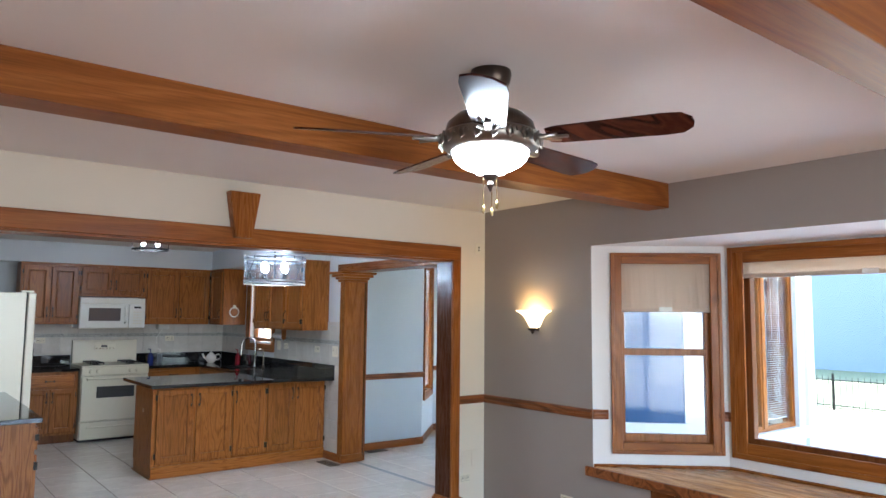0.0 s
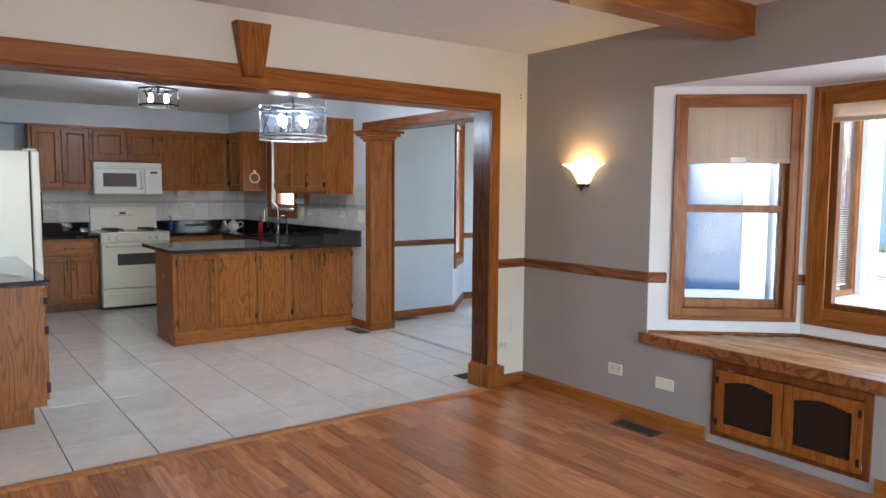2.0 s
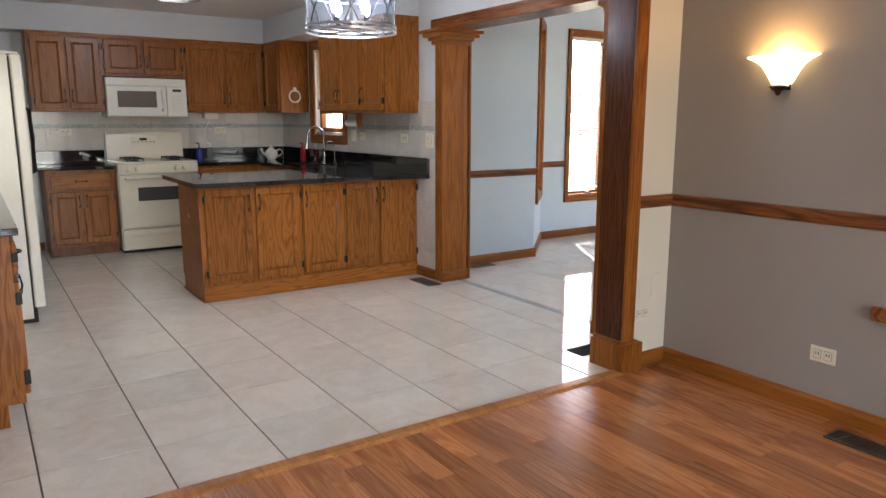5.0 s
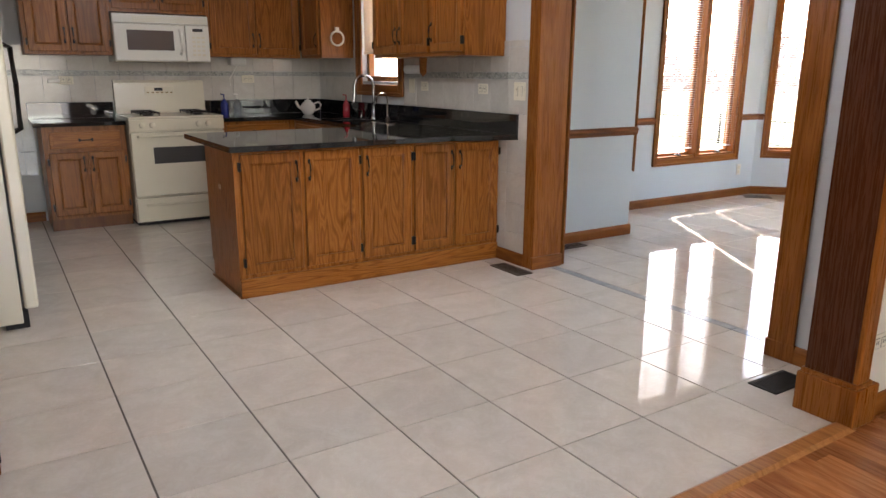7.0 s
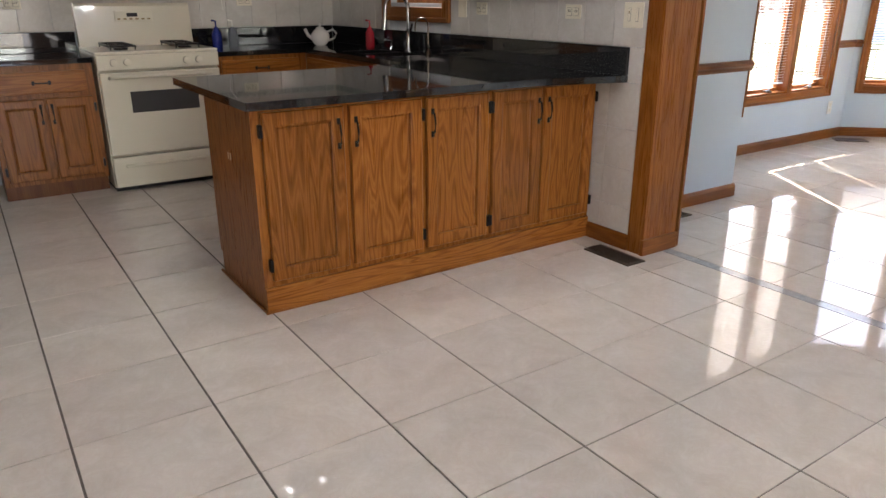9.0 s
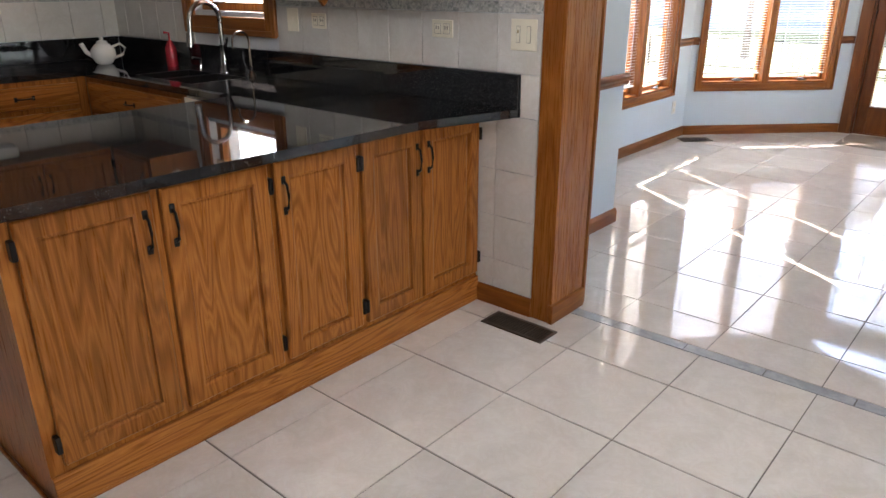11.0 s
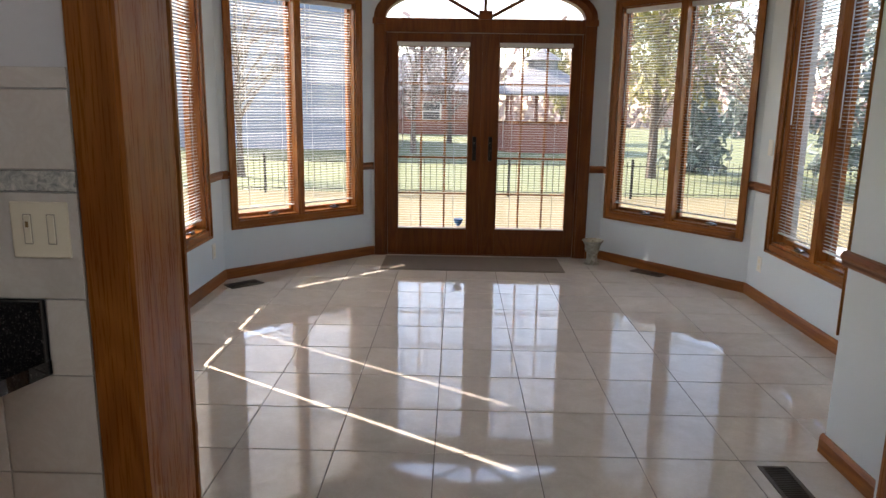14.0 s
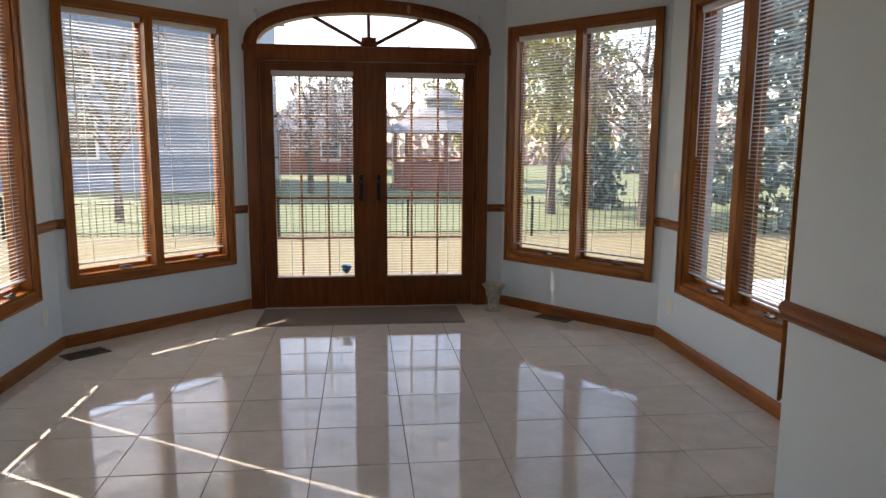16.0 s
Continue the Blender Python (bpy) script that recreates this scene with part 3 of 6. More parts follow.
hd = bx(XK - 0.02, 4.72, 2.005, XK + 0.22, 6.70, 2.092, c=0.005)
tagged(part("trim_sunroom_header", hd, PINEY), "dark stained pine header over the sunroom opening", "trim", "", "structure")
jm = bx(XK - 0.016, 4.72, 0, XK + 0.0, 4.845, 2.005, c=0.004)
B(jm, XK - 0.016, 4.83, 0, XK + 0.216, 4.846, 2.005)
B(jm, XK - 0.02, 4.715, 0, XK + 0.222, 4.856, 0.085, c=0.004)
tagged(part("trim_sunroom_jamb", jm, PINE), "stained pine casing of the sunroom opening", "trim", "", "structure")
corb = prism([(0, 0), (0.09, 0), (0.085, -0.025), (0.05, -0.04), (0.035, -0.07), (0, -0.085)], 0, 0.09)
cb = part("bracket", corb, PINE)
cb.matrix_basis = Matrix(((0, 0, 1, XK + 0.02), (1, 0, 0, 4.846), (0, 1, 0, 2.005), (0, 0, 0, 1)))
tagged(cb, "small carved wooden bracket under the header", "bracket", "", "structure")

# ceiling beams
for y in (0.64, 2.54):
    bm = bx(-2.6, y, 2.243, XF, y + 0.165, H1, c=0.004)
    tagged(part("ceiling_beam", bm, PINEX), "knotty orange pine ceiling beam with a square section", "beam", "ceiling beams", "structure")


# ---- windows ----
def moulded_frame(bm, u0, u1, z0, z1, w, d0, d1, level=False):
    """Upright or level mitre-free boards round an opening, each with a raised inner lip; y goes into the room as minus."""
    for a in ((u0, z0, u0 + w, z1), (u1 - w, z0, u1, z1), (u0 + w, z1 - w, u1 - w, z1), (u0 + w, z0, u1 - w, z0 + w))[2 * level:2 + 2 * level]:
        B(bm, a[0], -d1, a[1], a[2], d0, a[3], c=0.004)
    s = w * 0.28
    for a in ((u0 - 0.006, z0 - 0.006, u0 + s, z1 + 0.006), (u1 - s, z0 - 0.006, u1 + 0.006, z1 + 0.006), (u0 + s, z1 - s, u1 - s, z1 + 0.006), (u0 + s, z0 - 0.006, u1 - s, z0 + s))[2 * level:2 + 2 * level]:
        B(bm, a[0], -d1 - 0.008, a[1], a[2], -d1 + 0.004, a[3], c=0.004)
    return bm


def pane(parent, u0, u1, z0, z1, y):
    p = part("pane", bx(u0, y, z0, u1, y + 0.005, z1), PANE, parent)
    p.visible_shadow = False
    return p


def blind(m, u0, u1, z0, z1, y, tilt, label, pitch=0.0222):
    """A venetian blind inside an opening, at depth y."""
    b = thing("venetian_blind", m, label, "blind", "venetian blinds")
    part("head_rail", bx(u0, y - 0.016, z1 - 0.036, u1, y + 0.016, z1, c=0.003), VINYL, b)
    part("bottom_rail", bx(u0 + 0.006, y - 0.012, z0, u1 - 0.006, y + 0.012, z0 + 0.012, c=0.003), VINYL, b)
    bm = bmesh.new()
    w, h = 0.0125, (u1 - u0) / 2 - 0.006
    a = [[bm.verts.new((s * h, k * w, 0.0022 * (1 - k * k) + t)) for k in (-1, -0.5, 0, 0.5, 1)] for s in (-1, 1) for t in (0,)]
    for k in range(4):
        bm.faces.new((a[0][k], a[1][k], a[1][k + 1], a[0][k + 1]))
    bmesh.ops.solidify(bm, geom=bm.faces[:], thickness=0.0006)
    me = mesh_of(bm, "slat", VINYL)
    n = int((z1 - 0.05 - z0 - 0.02) / pitch)
    for k in range(n):
        piece("slat", me, b, (u0 + u1) / 2, y, z0 + 0.026 + k * pitch, tilt)
    for u in (u0 + (u1 - u0) * 0.2, u0 + (u1 - u0) * 0.8):
        part("ladder_cord", bx(u - 0.0015, y - 0.015, z0 + 0.01, u + 0.0015, y - 0.0135, z1 - 0.03), VINYL, b)
    part("tilt_wand", tube([(u0 + 0.05, y - 0.026, z1 - 0.03), (u0 + 0.05, y - 0.026, z0 + (z1 - z0) * 0.45)], 0.004, 6), VINYL, b)
    return b


def casement(name, p0, p1, u0, u1, tilt, label, slit=0.008, double=True, low=WZ0):
    """A casement, double or single, in the sunroom wall from p0 to p1, casing from u0 to u1."""
    m = along(p0, p1)
    w = thing(name, m, label, "window", "sunroom windows", "structure")
    z0, z1, cw = low - 0.055, WZ1 + 0.06, 0.06
    part("window_frame", moulded_frame(bmesh.new(), u0, u1, z0, z1, cw, 0.0, 0.018), PINE, w)
    part("frame_rail", moulded_frame(bmesh.new(), u0, u1, z0, z1, cw, 0.0, 0.018, True), PINEX, w)
    lin = bmesh.new()
    a0, a1 = u0 + cw - 0.006, u1 - cw + 0.006
    mid = (a0 + a1) / 2
    halves = ((a0 + 0.014, mid - 0.032), (mid + 0.032, a1 - 0.014)) if double else ((a0 + 0.014, a1 - 0.014),)
    for q in ((a0 - 0.006, -0.0, low - 0.006, a0 + 0.014, 0.118, WZ1), (a1 - 0.014, 0.0, low - 0.006, a1 + 0.006, 0.118, WZ1), (a0, 0, WZ1 - 0.012, a1, 0.118, WZ1 + 0.006), (a0, 0, low - 0.006, a1, 0.118, low + 0.022)):
        B(lin, *q)
    if double:
        B(lin, mid - 0.032, -0.014, low, mid + 0.032, 0.118, WZ1)
    part("lining", lin, PINE, w)
    for s0, s1 in halves:
        sash = bmesh.new()
        for q in ((s0, low + 0.02, s0 + 0.022, WZ1 - 0.01), (s1 - 0.022, low + 0.02, s1, WZ1 - 0.01), (s0 + 0.028, low + 0.02, s1 - 0.028, low + 0.05), (s0 + 0.028, WZ1 - 0.04, s1 - 0.028, WZ1 - 0.01)):
            B(sash, q[0], 0.07, q[1], q[2], 0.105, q[3])
        sh = part("sash", sash, PINE, w)
        pane(sh, s0 + 0.026, s1 - 0.026, low + 0.048, WZ1 - 0.038, 0.086)
        c = (s0 + s1) / 2 + 0.06
        cr = tube([(c - 0.05, 0.02, low + 0.035), (c, 0.012, low + 0.048), (c + 0.05, 0.02, low + 0.032)], 0.006, 6)
        B(cr, c - 0.035, 0.01, low + 0.021, c + 0.035, 0.05, low + 0.038, c=0.004)
        part("crank_handle", cr, CHROME, w)
    for s0, s1 in halves:
        blind(m, s0 + slit, s1 - 0.008, low + 0.086, WZ1 - 0.012, 0.035, tilt, "white venetian blind lowered with open slats in a pine window")
    return w


casement("window_1", (XS, YL), C1, 6.43 - XS, 7.735 - XS, -9, "stained pine double casement window in the straight wall", 0.04)
casement("window_2", C1, C2, 0.07, 1.362, -9, "stained pine double casement window facing the neighbour's house")
casement("window_3", C3, C4, 0.05, 1.405, -6, "stained pine double casement window facing the trees")
casement("window_4", C4, (XS, YR), C4[0] - 7.645, C4[0] - 6.33, -6, "stained pine double casement window beside the spruce")
casement("window_9", (XJ, PL), (XS, YL), 0.08, 0.88, -6, "stained pine single casement window in the short return wall", 0.008, False, 0.56)
casement("window_10", (XS, YR), (XJ, PR), 0.15, 0.95, -6, "stained pine single casement window in the short return wall", 0.008, False, 0.56)

# garden door with arched fanlight, in the wall from C2 to C3: u = C2.y - y
dm = along(C2, C3)
door = thing("door_1", dm, "stained pine french door pair with many panes and an arched fanlight", "door", "", "structure")
u0, u1, um = C2[1] - DY0, C2[1] - DY1, C2[1] - 5.673
SPR, RISE = 2.125, 0.265


def arch(u, rise, half):
    q = max(0.0, 1 - ((u - um) / half) ** 2)
    return SPR + rise * q ** 0.42


fr = bmesh.new()
for q in ((u0 - 0.085, -0.022, 0, u0 + 0.012, 0.0, 2.09), (u1 - 0.012, -0.022, 0, u1 + 0.085, 0.0, 2.09)):
    B(fr, *q, c=0.005)
for q in ((u0 - 0.095, -0.032, 2.08, u0 + 0.02, 0, 2.135), (u1 - 0.02, -0.032, 2.08, u1 + 0.095, 0, 2.135)):
    B(fr, *q, c=0.005)
B(fr, u0 + 0.012, -0.024, 2.015, u1 - 0.012, 0.10, 2.135, c=0.004)
B(fr, u0 - 0.004, 0, 0, u0 + 0.03, 0.118, 2.02)
B(fr, u1 - 0.03, 0, 0, u1 + 0.004, 0.118, 2.02)
B(fr, um - 0.06, -0.05, 2.125, um + 0.06, -0.01, 2.20, c=0.006)
part("door_frame", fr, CEDAR, door)
ar = bmesh.new()
half_o, half_i, N = (u1 - u0) / 2 + 0.085, (u1 - u0) / 2 - 0.02, 40
rings = []
for k in range(N + 1):
    s = -math.cos(math.pi * k / N)
    a, b = um + s * half_o, um + s * half_i
    za, zb = arch(a, RISE + 0.105, half_o), arch(b, RISE, half_i)
    rings.append([ar.verts.new(p) for p in ((a, -0.022, za), (a, 0.0, za), (b, 0.10, zb), (b, -0.022, zb), ((a + b) / 2, -0.034, (za + zb) / 2))])
for a, b in zip(rings, rings[1:]):
    for k, l in ((0, 1), (1, 2), (2, 3), (3, 4), (4, 0)):
        ar.faces.new((a[k], a[l], b[l], b[k]))
bmesh.ops.recalc_face_normals(ar, faces=ar.faces[:])
part("arch_casing", ar, CEDAR, door)
sp = bmesh.new()
top = bmesh.new()
prev = None
for k in range(N + 1):
    s = -math.cos(math.pi * k / N)
    b = um + s * (half_i + 0.003)
    zb = arch(um + s * half_i, RISE, half_i)
    col = [sp.verts.new(p) for p in ((b, 0.0, zb), (b, 0.0, 2.404), (b, 0.118, 2.404), (b, 0.118, zb))]
    if prev:
        for i in range(4):
            sp.faces.new((prev[i], prev[(i + 1) % 4], col[(i + 1) % 4], col[i]))
    prev = col
bmesh.ops.recalc_face_normals(sp, faces=sp.faces[:])
part("arch_infill", sp, BLUE, door, "blue-grey plaster round the arch")
fan = bmesh.new()
for k in range(N):
    s, t = (-math.cos(math.pi * (k + q) / N) for q in (0, 1))
    a, b = um + s * half_i, um + t * half_i
    fan.faces.new([fan.verts.new(p) for p in ((a, 0.06, 2.13), (b, 0.06, 2.13), (b, 0.06, max(2.131, arch(b, RISE, half_i))), (a, 0.06, max(2.131, arch(a, RISE, half_i))))])
bmesh.ops.remove_doubles(fan, verts=fan.verts[:], dist=0.0005)
fp = part("fanlight_pane", fan, PANE, door)
fp.visible_shadow = False
for deg in (28, 90, 152):
    L = 0.0
    while True:
        q = (um + L * math.cos(radians(deg)), 2.13 + L * math.sin(radians(deg)))
        if q[1] >= arch(q[0], RISE, half_i) or L > 1.0:
            break
        L += 0.01
    bm = B(bmesh.new(), 0.0, 0.045, -0.014, L, 0.075, 0.014, m=Matrix.Translation((um, 0, 2.13)) @ Matrix.Rotation(-radians(deg), 4, "Y"))
    part("fanlight_bar", bm, CEDAR, door)
part("astragal", bx(um - 0.018, 0.02, 0.013, um + 0.018, 0.031, 2.011, c=0.003), CEDAR, door)
part("door_sill", bx(u0 + 0.01, 0.024, 0.001, u1 - 0.01, 0.11, 0.0125), CEDAR, door)
for side, (a, b) in enumerate(((u0 + 0.03, um - 0.002), (um + 0.002, u1 - 0.03))):
    g0, g1 = (C2[1] - 6.452, C2[1] - 5.797) if side == 0 else (C2[1] - 5.543, C2[1] - 4.887)
    gz0, gz1 = 0.252, 1.905
    lf = bmesh.new()
    for q in ((a, 0.012, g0, 2.012), (g1, 0.012, b, 2.012), (g0, 0.012, g1, gz0), (g0, gz1, g1, 2.012)):
        B(lf, q[0], 0.03, q[1], q[2], 0.075, q[3], c=0.003)
    for q in ((g0, gz0, g0 + 0.012, gz1), (g1 - 0.012, gz0, g1, gz1), (g0, gz0, g1, gz0 + 0.012), (g0, gz1 - 0.012, g1, gz1)):
        B(lf, q[0], 0.022, q[1], q[2], 0.07, q[3])
    leaf = part("door_leaf", lf, CEDAR, door)
    pane(leaf, g0 + 0.002, g1 - 0.002, gz0 + 0.002, gz1 - 0.002, 0.05)
    mun = bmesh.new()
    for k in (1, 2):
        u = g0 + (g1 - g0) * k / 3
        B(mun, u - 0.009, 0.057, gz0, u + 0.009, 0.073, gz1)
    for k in range(1, 5):
        z = gz0 + (gz1 - gz0) * k / 5
        B(mun, g0, 0.058, z - 0.009, g1, 0.072, z + 0.009)
    part("muntin_grid", mun, OAK, leaf)
    hu = um - 0.072 if side == 0 else um + 0.072
    hn = bx(hu - 0.018, 0.016, 0.89, hu + 0.018, 0.032, 1.11, c=0.006)
    tube([(hu, 0.02, 1.05), (hu, -0.03, 1.05), (hu + (-0.01 if side == 0 else 0.01), -0.035, 0.98), (hu, -0.028, 0.93)], 0.008, 8, hn)
    part("door_handle", hn, BLACK, leaf, "", True)
    blind(dm, g0 + 0.004, g1 - 0.004, gz0 + 0.004, gz1 + 0.03, 0.012, -4, "white venetian blind lowered with open slats on the garden door", 0.0222)

# bay windows
m = along((XF + 0.005, BY1), (BX, BA))
w5 = thing("window_5", m, "stained pine sash window in the angled bay side", "window", "", "structure")
part("window_frame", moulded_frame(bmesh.new(), 0.131, 0.866, 0.65, 1.995, 0.07, 0.0, 0.018), PINE, w5)
part("frame_rail", moulded_frame(bmesh.new(), 0.131, 0.866, 0.65, 1.995, 0.07, 0.0, 0.018, True), PINEX, w5)
sash = bmesh.new()
for q in ((0.176, 0.685, 0.226, 1.97), (0.768, 0.685, 0.82, 1.97), (0.226, 0.685, 0.768, 0.77), (0.226, 1.30, 0.768, 1.345), (0.226, 1.92, 0.768, 1.97)):
    B(sash, q[0], 0.03, q[1], q[2], 0.075, q[3], c=0.003)
sh = part("sash", sash, PINE, w5)
pane(sh, 0.224, 0.770, 0.765, 1.935, 0.055)
m6 = along((BX, BA), (BX, BB))
w6 = thing("window_6", m6, "large stained pine picture window of the bay", "window", "", "structure")
part("window_frame", moulded_frame(bmesh.new(), 0.035, 1.795, 0.645, 2.03, 0.10, 0.0, 0.018), PINE, w6)
part("frame_rail", moulded_frame(bmesh.new(), 0.035, 1.795, 0.645, 2.03, 0.10, 0.0, 0.018, True), PINEX, w6)
sash = bmesh.new()
for q in ((0.105, 0.715, 0.16, 1.97), (1.67, 0.715, 1.725, 1.97), (0.16, 0.715, 1.67, 0.775), (0.16, 1.91, 1.67, 1.97)):
    B(sash, q[0], 0.03, q[1], q[2], 0.085, q[3], c=0.003)
sh = part("sash", sash, CEDAR, w6)
pane(sh, 0.158, 1.672, 0.773, 1.912, 0.06)


def roller(mm, a, b, z0, z1, label):
    r = thing("roller_shade", mm, label, "roller shade")
    part("roller", tube([(a, 0.004, z1), (b, 0.004, z1)], 0.018, 14), CLOTH, r, "", True)
    bm = bmesh.new()
    cols = [[bm.verts.new((a + 0.006 + (b - a - 0.012) * k / 24, -0.008 + 0.003 * math.sin(k * 1.7) * (1 if j else 0), z1 - (z1 - z0) * j)) for j in (0, 1)] for k in range(25)]
    for p, q in zip(cols, cols[1:]):
        bm.faces.new((p[0], q[0], q[1], p[1]))
    bmesh.ops.solidify(bm, geom=bm.faces[:], thickness=0.0015)
    part("cloth", bm, CLOTH, r)
    part("hem_bar", bx(a + 0.006, -0.014, z0 - 0.004, b - 0.006, -0.002, z0 + 0.022, c=0.003), CLOTH, r)
    c = (a + b) / 2
    part("pull_tab", bx(c - 0.045, -0.018, z0 - 0.002, c + 0.045, -0.0135, z0 + 0.03, c=0.002), WHITEP, r, "white pull tab")


roller(m, 0.185, 0.81, 1.60, 1.945, "beige cloth roller shade half lowered in the sash window")
roller(m6, 0.125, 1.71, 1.83, 1.945, "beige cloth roller shade rolled nearly up")

# wide window behind the starting point
w8 = thing("window_8", along((XF + 0.14, -2.5), (-2.6, -2.5)), "wide stained pine window in the rear wall", "window", "", "structure")
part("window_frame", moulded_frame(bmesh.new(), RW0 - 0.07, RW1 + 0.07, 0.05, 2.12, 0.08, 0.0, 0.018), PINE, w8)
part("frame_rail", moulded_frame(bmesh.new(), RW0 - 0.07, RW1 + 0.07, 0.05, 2.12, 0.08, 0.0, 0.018, True), PINEX, w8)
sash = bmesh.new()
for u in (RW0, (RW0 + RW1) / 2 - 0.04, RW1 - 0.08):
    B(sash, u, 0.04, 0.12, u + 0.08, 0.09, 2.05)
part("sash", sash, PINE, w8)
pane(w8, RW0, RW1, 0.12, 2.05, 0.062)

# sink window
ws = thing("window_7", along((XK, YB), (XK, 6.56)), "stained pine window over the kitchen sink", "window", "", "structure")
a, b = YB - SY1, YB - SY0
part("window_frame", moulded_frame(bmesh.new(), a - 0.085, b + 0.085, SZ0 - 0.115, SZ1 + 0.07, 0.09, 0.0, 0.02), PINE, ws)
part("frame_rail", moulded_frame(bmesh.new(), a - 0.085, b + 0.085, SZ0 - 0.115, SZ1 + 0.07, 0.09, 0.0, 0.02, True), PINEX, ws)
sash = bmesh.new()
for q in ((a, SZ0, a + 0.04, SZ1), (b - 0.04, SZ0, b, SZ1), (a + 0.04, SZ0, b - 0.04, SZ0 + 0.045), (a + 0.04, SZ1 - 0.04, b - 0.04, SZ1)):
    B(sash, q[0], 0.05, q[1], q[2], 0.1, q[3])
sh = part("sash", sash, PINE, ws)
pane(sh, a + 0.038, b - 0.038, SZ0 + 0.04, SZ1 - 0.038, 0.075)
roller(along((XK, YB), (XK, 6.56)) @ pose(0, 0.02, 0), a + 0.02, b - 0.02, 1.43, 2.03, "cream roller shade half lowered over the sink window")


# ---- family room things ----
# bay seat: planked top with an edging board, and the little cabinet under it
seat = thing("window_seat", pose(XF, 0, 0), "glossy planked wooden window seat filling the bay", "window seat")
edge = bx(-0.045, BY0 - 0.03, 0.495, -0.02, BY1 + 0.03, 0.558, c=0.005)
part("edging", edge, RAIL, seat, "dark red-brown front edging")
xs = [-0.02 + 0.096 * k for k in range(8)]
for a, b in zip(xs, xs[1:]):
    x1 = min(b - 0.002, BX - XF)
    s = max(0.0, (a + b) / 2)
    y0, y1 = BY0 + s * 1.02, BY1 - s * 1.02
    part("plank", bx(a, y0, 0.52, x1, y1, 0.558, c=0.0015), SEATW, seat)
qr = bmesh.new()
part("quarter_round", tube([(0.0, BY1 - 0.012, 0.562), (BX - XF - 0.012, BA - 0.005, 0.562), (BX - XF - 0.012, BB + 0.005, 0.562)], 0.012, 8, qr), PINE, seat)

sc = thing("seat_cabinet", pose(XF, 2.285, 0), "small dark-meshed wooden cabinet built under the window seat", "cabinet")
fr = bmesh.new()
for q in ((-0.42, 0.055, -0.385, 0.49), (0.385, 0.055, 0.42, 0.49), (-0.385, 0.44, 0.385, 0.49), (-0.385, 0.055, 0.385, 0.085)):
    B(fr, -0.012, q[0], q[1], 0.01, q[2], q[3], c=0.002)
B(fr, 0.2, -0.42, 0.055, 0.22, 0.42, 0.49)
part("body", fr, CEDAR, sc)
for s, a, b in ((-1, -0.385, -0.004), (1, 0.004, 0.385)):
    bm = bmesh.new()
    for q in ((a, 0.087, a + 0.05, 0.438), (b - 0.05, 0.087, b, 0.438), (a + 0.05, 0.087, b - 0.05, 0.137), (a + 0.05, 0.40, b - 0.05, 0.438)):
        B(bm, -0.032, q[0], q[1], -0.013, q[2], q[3], c=0.003)
    n = 14
    for k in range(n):
        y0, y1 = a + 0.05 + (b - a - 0.1) * k / n, a + 0.05 + (b - a - 0.1) * (k + 1) / n
        t = abs((k + 0.5) / n * 2 - 1)
        B(bm, -0.031, y0, 0.40 - 0.028 * t ** 1.5 - 0.004, -0.014, y1, 0.402)
    d = part("door", bm, PINE, sc)
    part("mesh_panel", bx(-0.020, a + 0.045, 0.13, -0.016, b - 0.045, 0.405), MESH, d, "dark woven mesh panel")
    hy = b - 0.012 if s > 0 else a + 0.012
    part("hinge", bx(-0.036, hy - 0.008, 0.36, -0.030, hy + 0.008, 0.40, c=0.002), BLACK, d)
    part("hinge", bx(-0.036, hy - 0.008, 0.12, -0.030, hy + 0.008, 0.16, c=0.002), BLACK, d)


def plate(name, m, w, h, label, slots=(), material=IVORY, dark=BLACK):
    """A cover plate in its own xz plane, facing -y."""
    t = thing(name, m, label, "outlet" if "outlet" in name else "switch")
    part("cover", bx(-w / 2, -0.006, -h / 2, w / 2, 0, h / 2, c=0.003), material, t)
    for x, z, sw, sh, md, *up in slots:
        part("slot", bx(x - sw / 2, -0.0075 - sum(up), z - sh / 2, x + sw / 2, -0.004, z + sh / 2, c=0.0015 if sw > 0.01 else 0.0), md, t)
    return t


# darker grey outline round the receptacle and switch faces
GREYP = mat("grey_rim_plastic", (0.30, 0.27, 0.21), 0.5)
RECEPT = [(s * 0.024, 0, 0.036, 0.042, GREYP) for s in (-1, 1)] + [(s * 0.024, 0.0, 0.0315, 0.0375, IVORY, 0.0009) for s in (-1, 1)] + [(s * 0.024 + d, 0.004, 0.004, 0.013, BLACK, 0.0016) for s in (-1, 1) for d in (-0.006, 0.006)]
east = -90
plate("wall_outlet", pose(XF, 3.40, 0.28, 0, 0, east), 0.115, 0.072, "ivory double outlet low on the taupe wall", RECEPT)
plate("blank_outlet_cover", pose(XF, 3.023, 0.266, 0, 0, east), 0.13, 0.07, "blank ivory cover plate low on the taupe wall")
plate("wall_outlet", pose(3.76, YO, 0.30), 0.10, 0.072, "ivory double outlet on the cream wall", RECEPT)
for x in (3.772, 3.864):
    plate("light_switch", pose(x, YO, 0.445), 0.075, 0.13, "cream blank cover plate under the chair rail", (), CREAM)
plate("thermostat_cover", pose(3.881, YO, 2.098), 0.062, 0.085, "small ivory wall sensor near the ceiling", [(0.008, 0.01, 0.012, 0.014, BLACK), (0.008, -0.014, 0.012, 0.012, BLACK)])

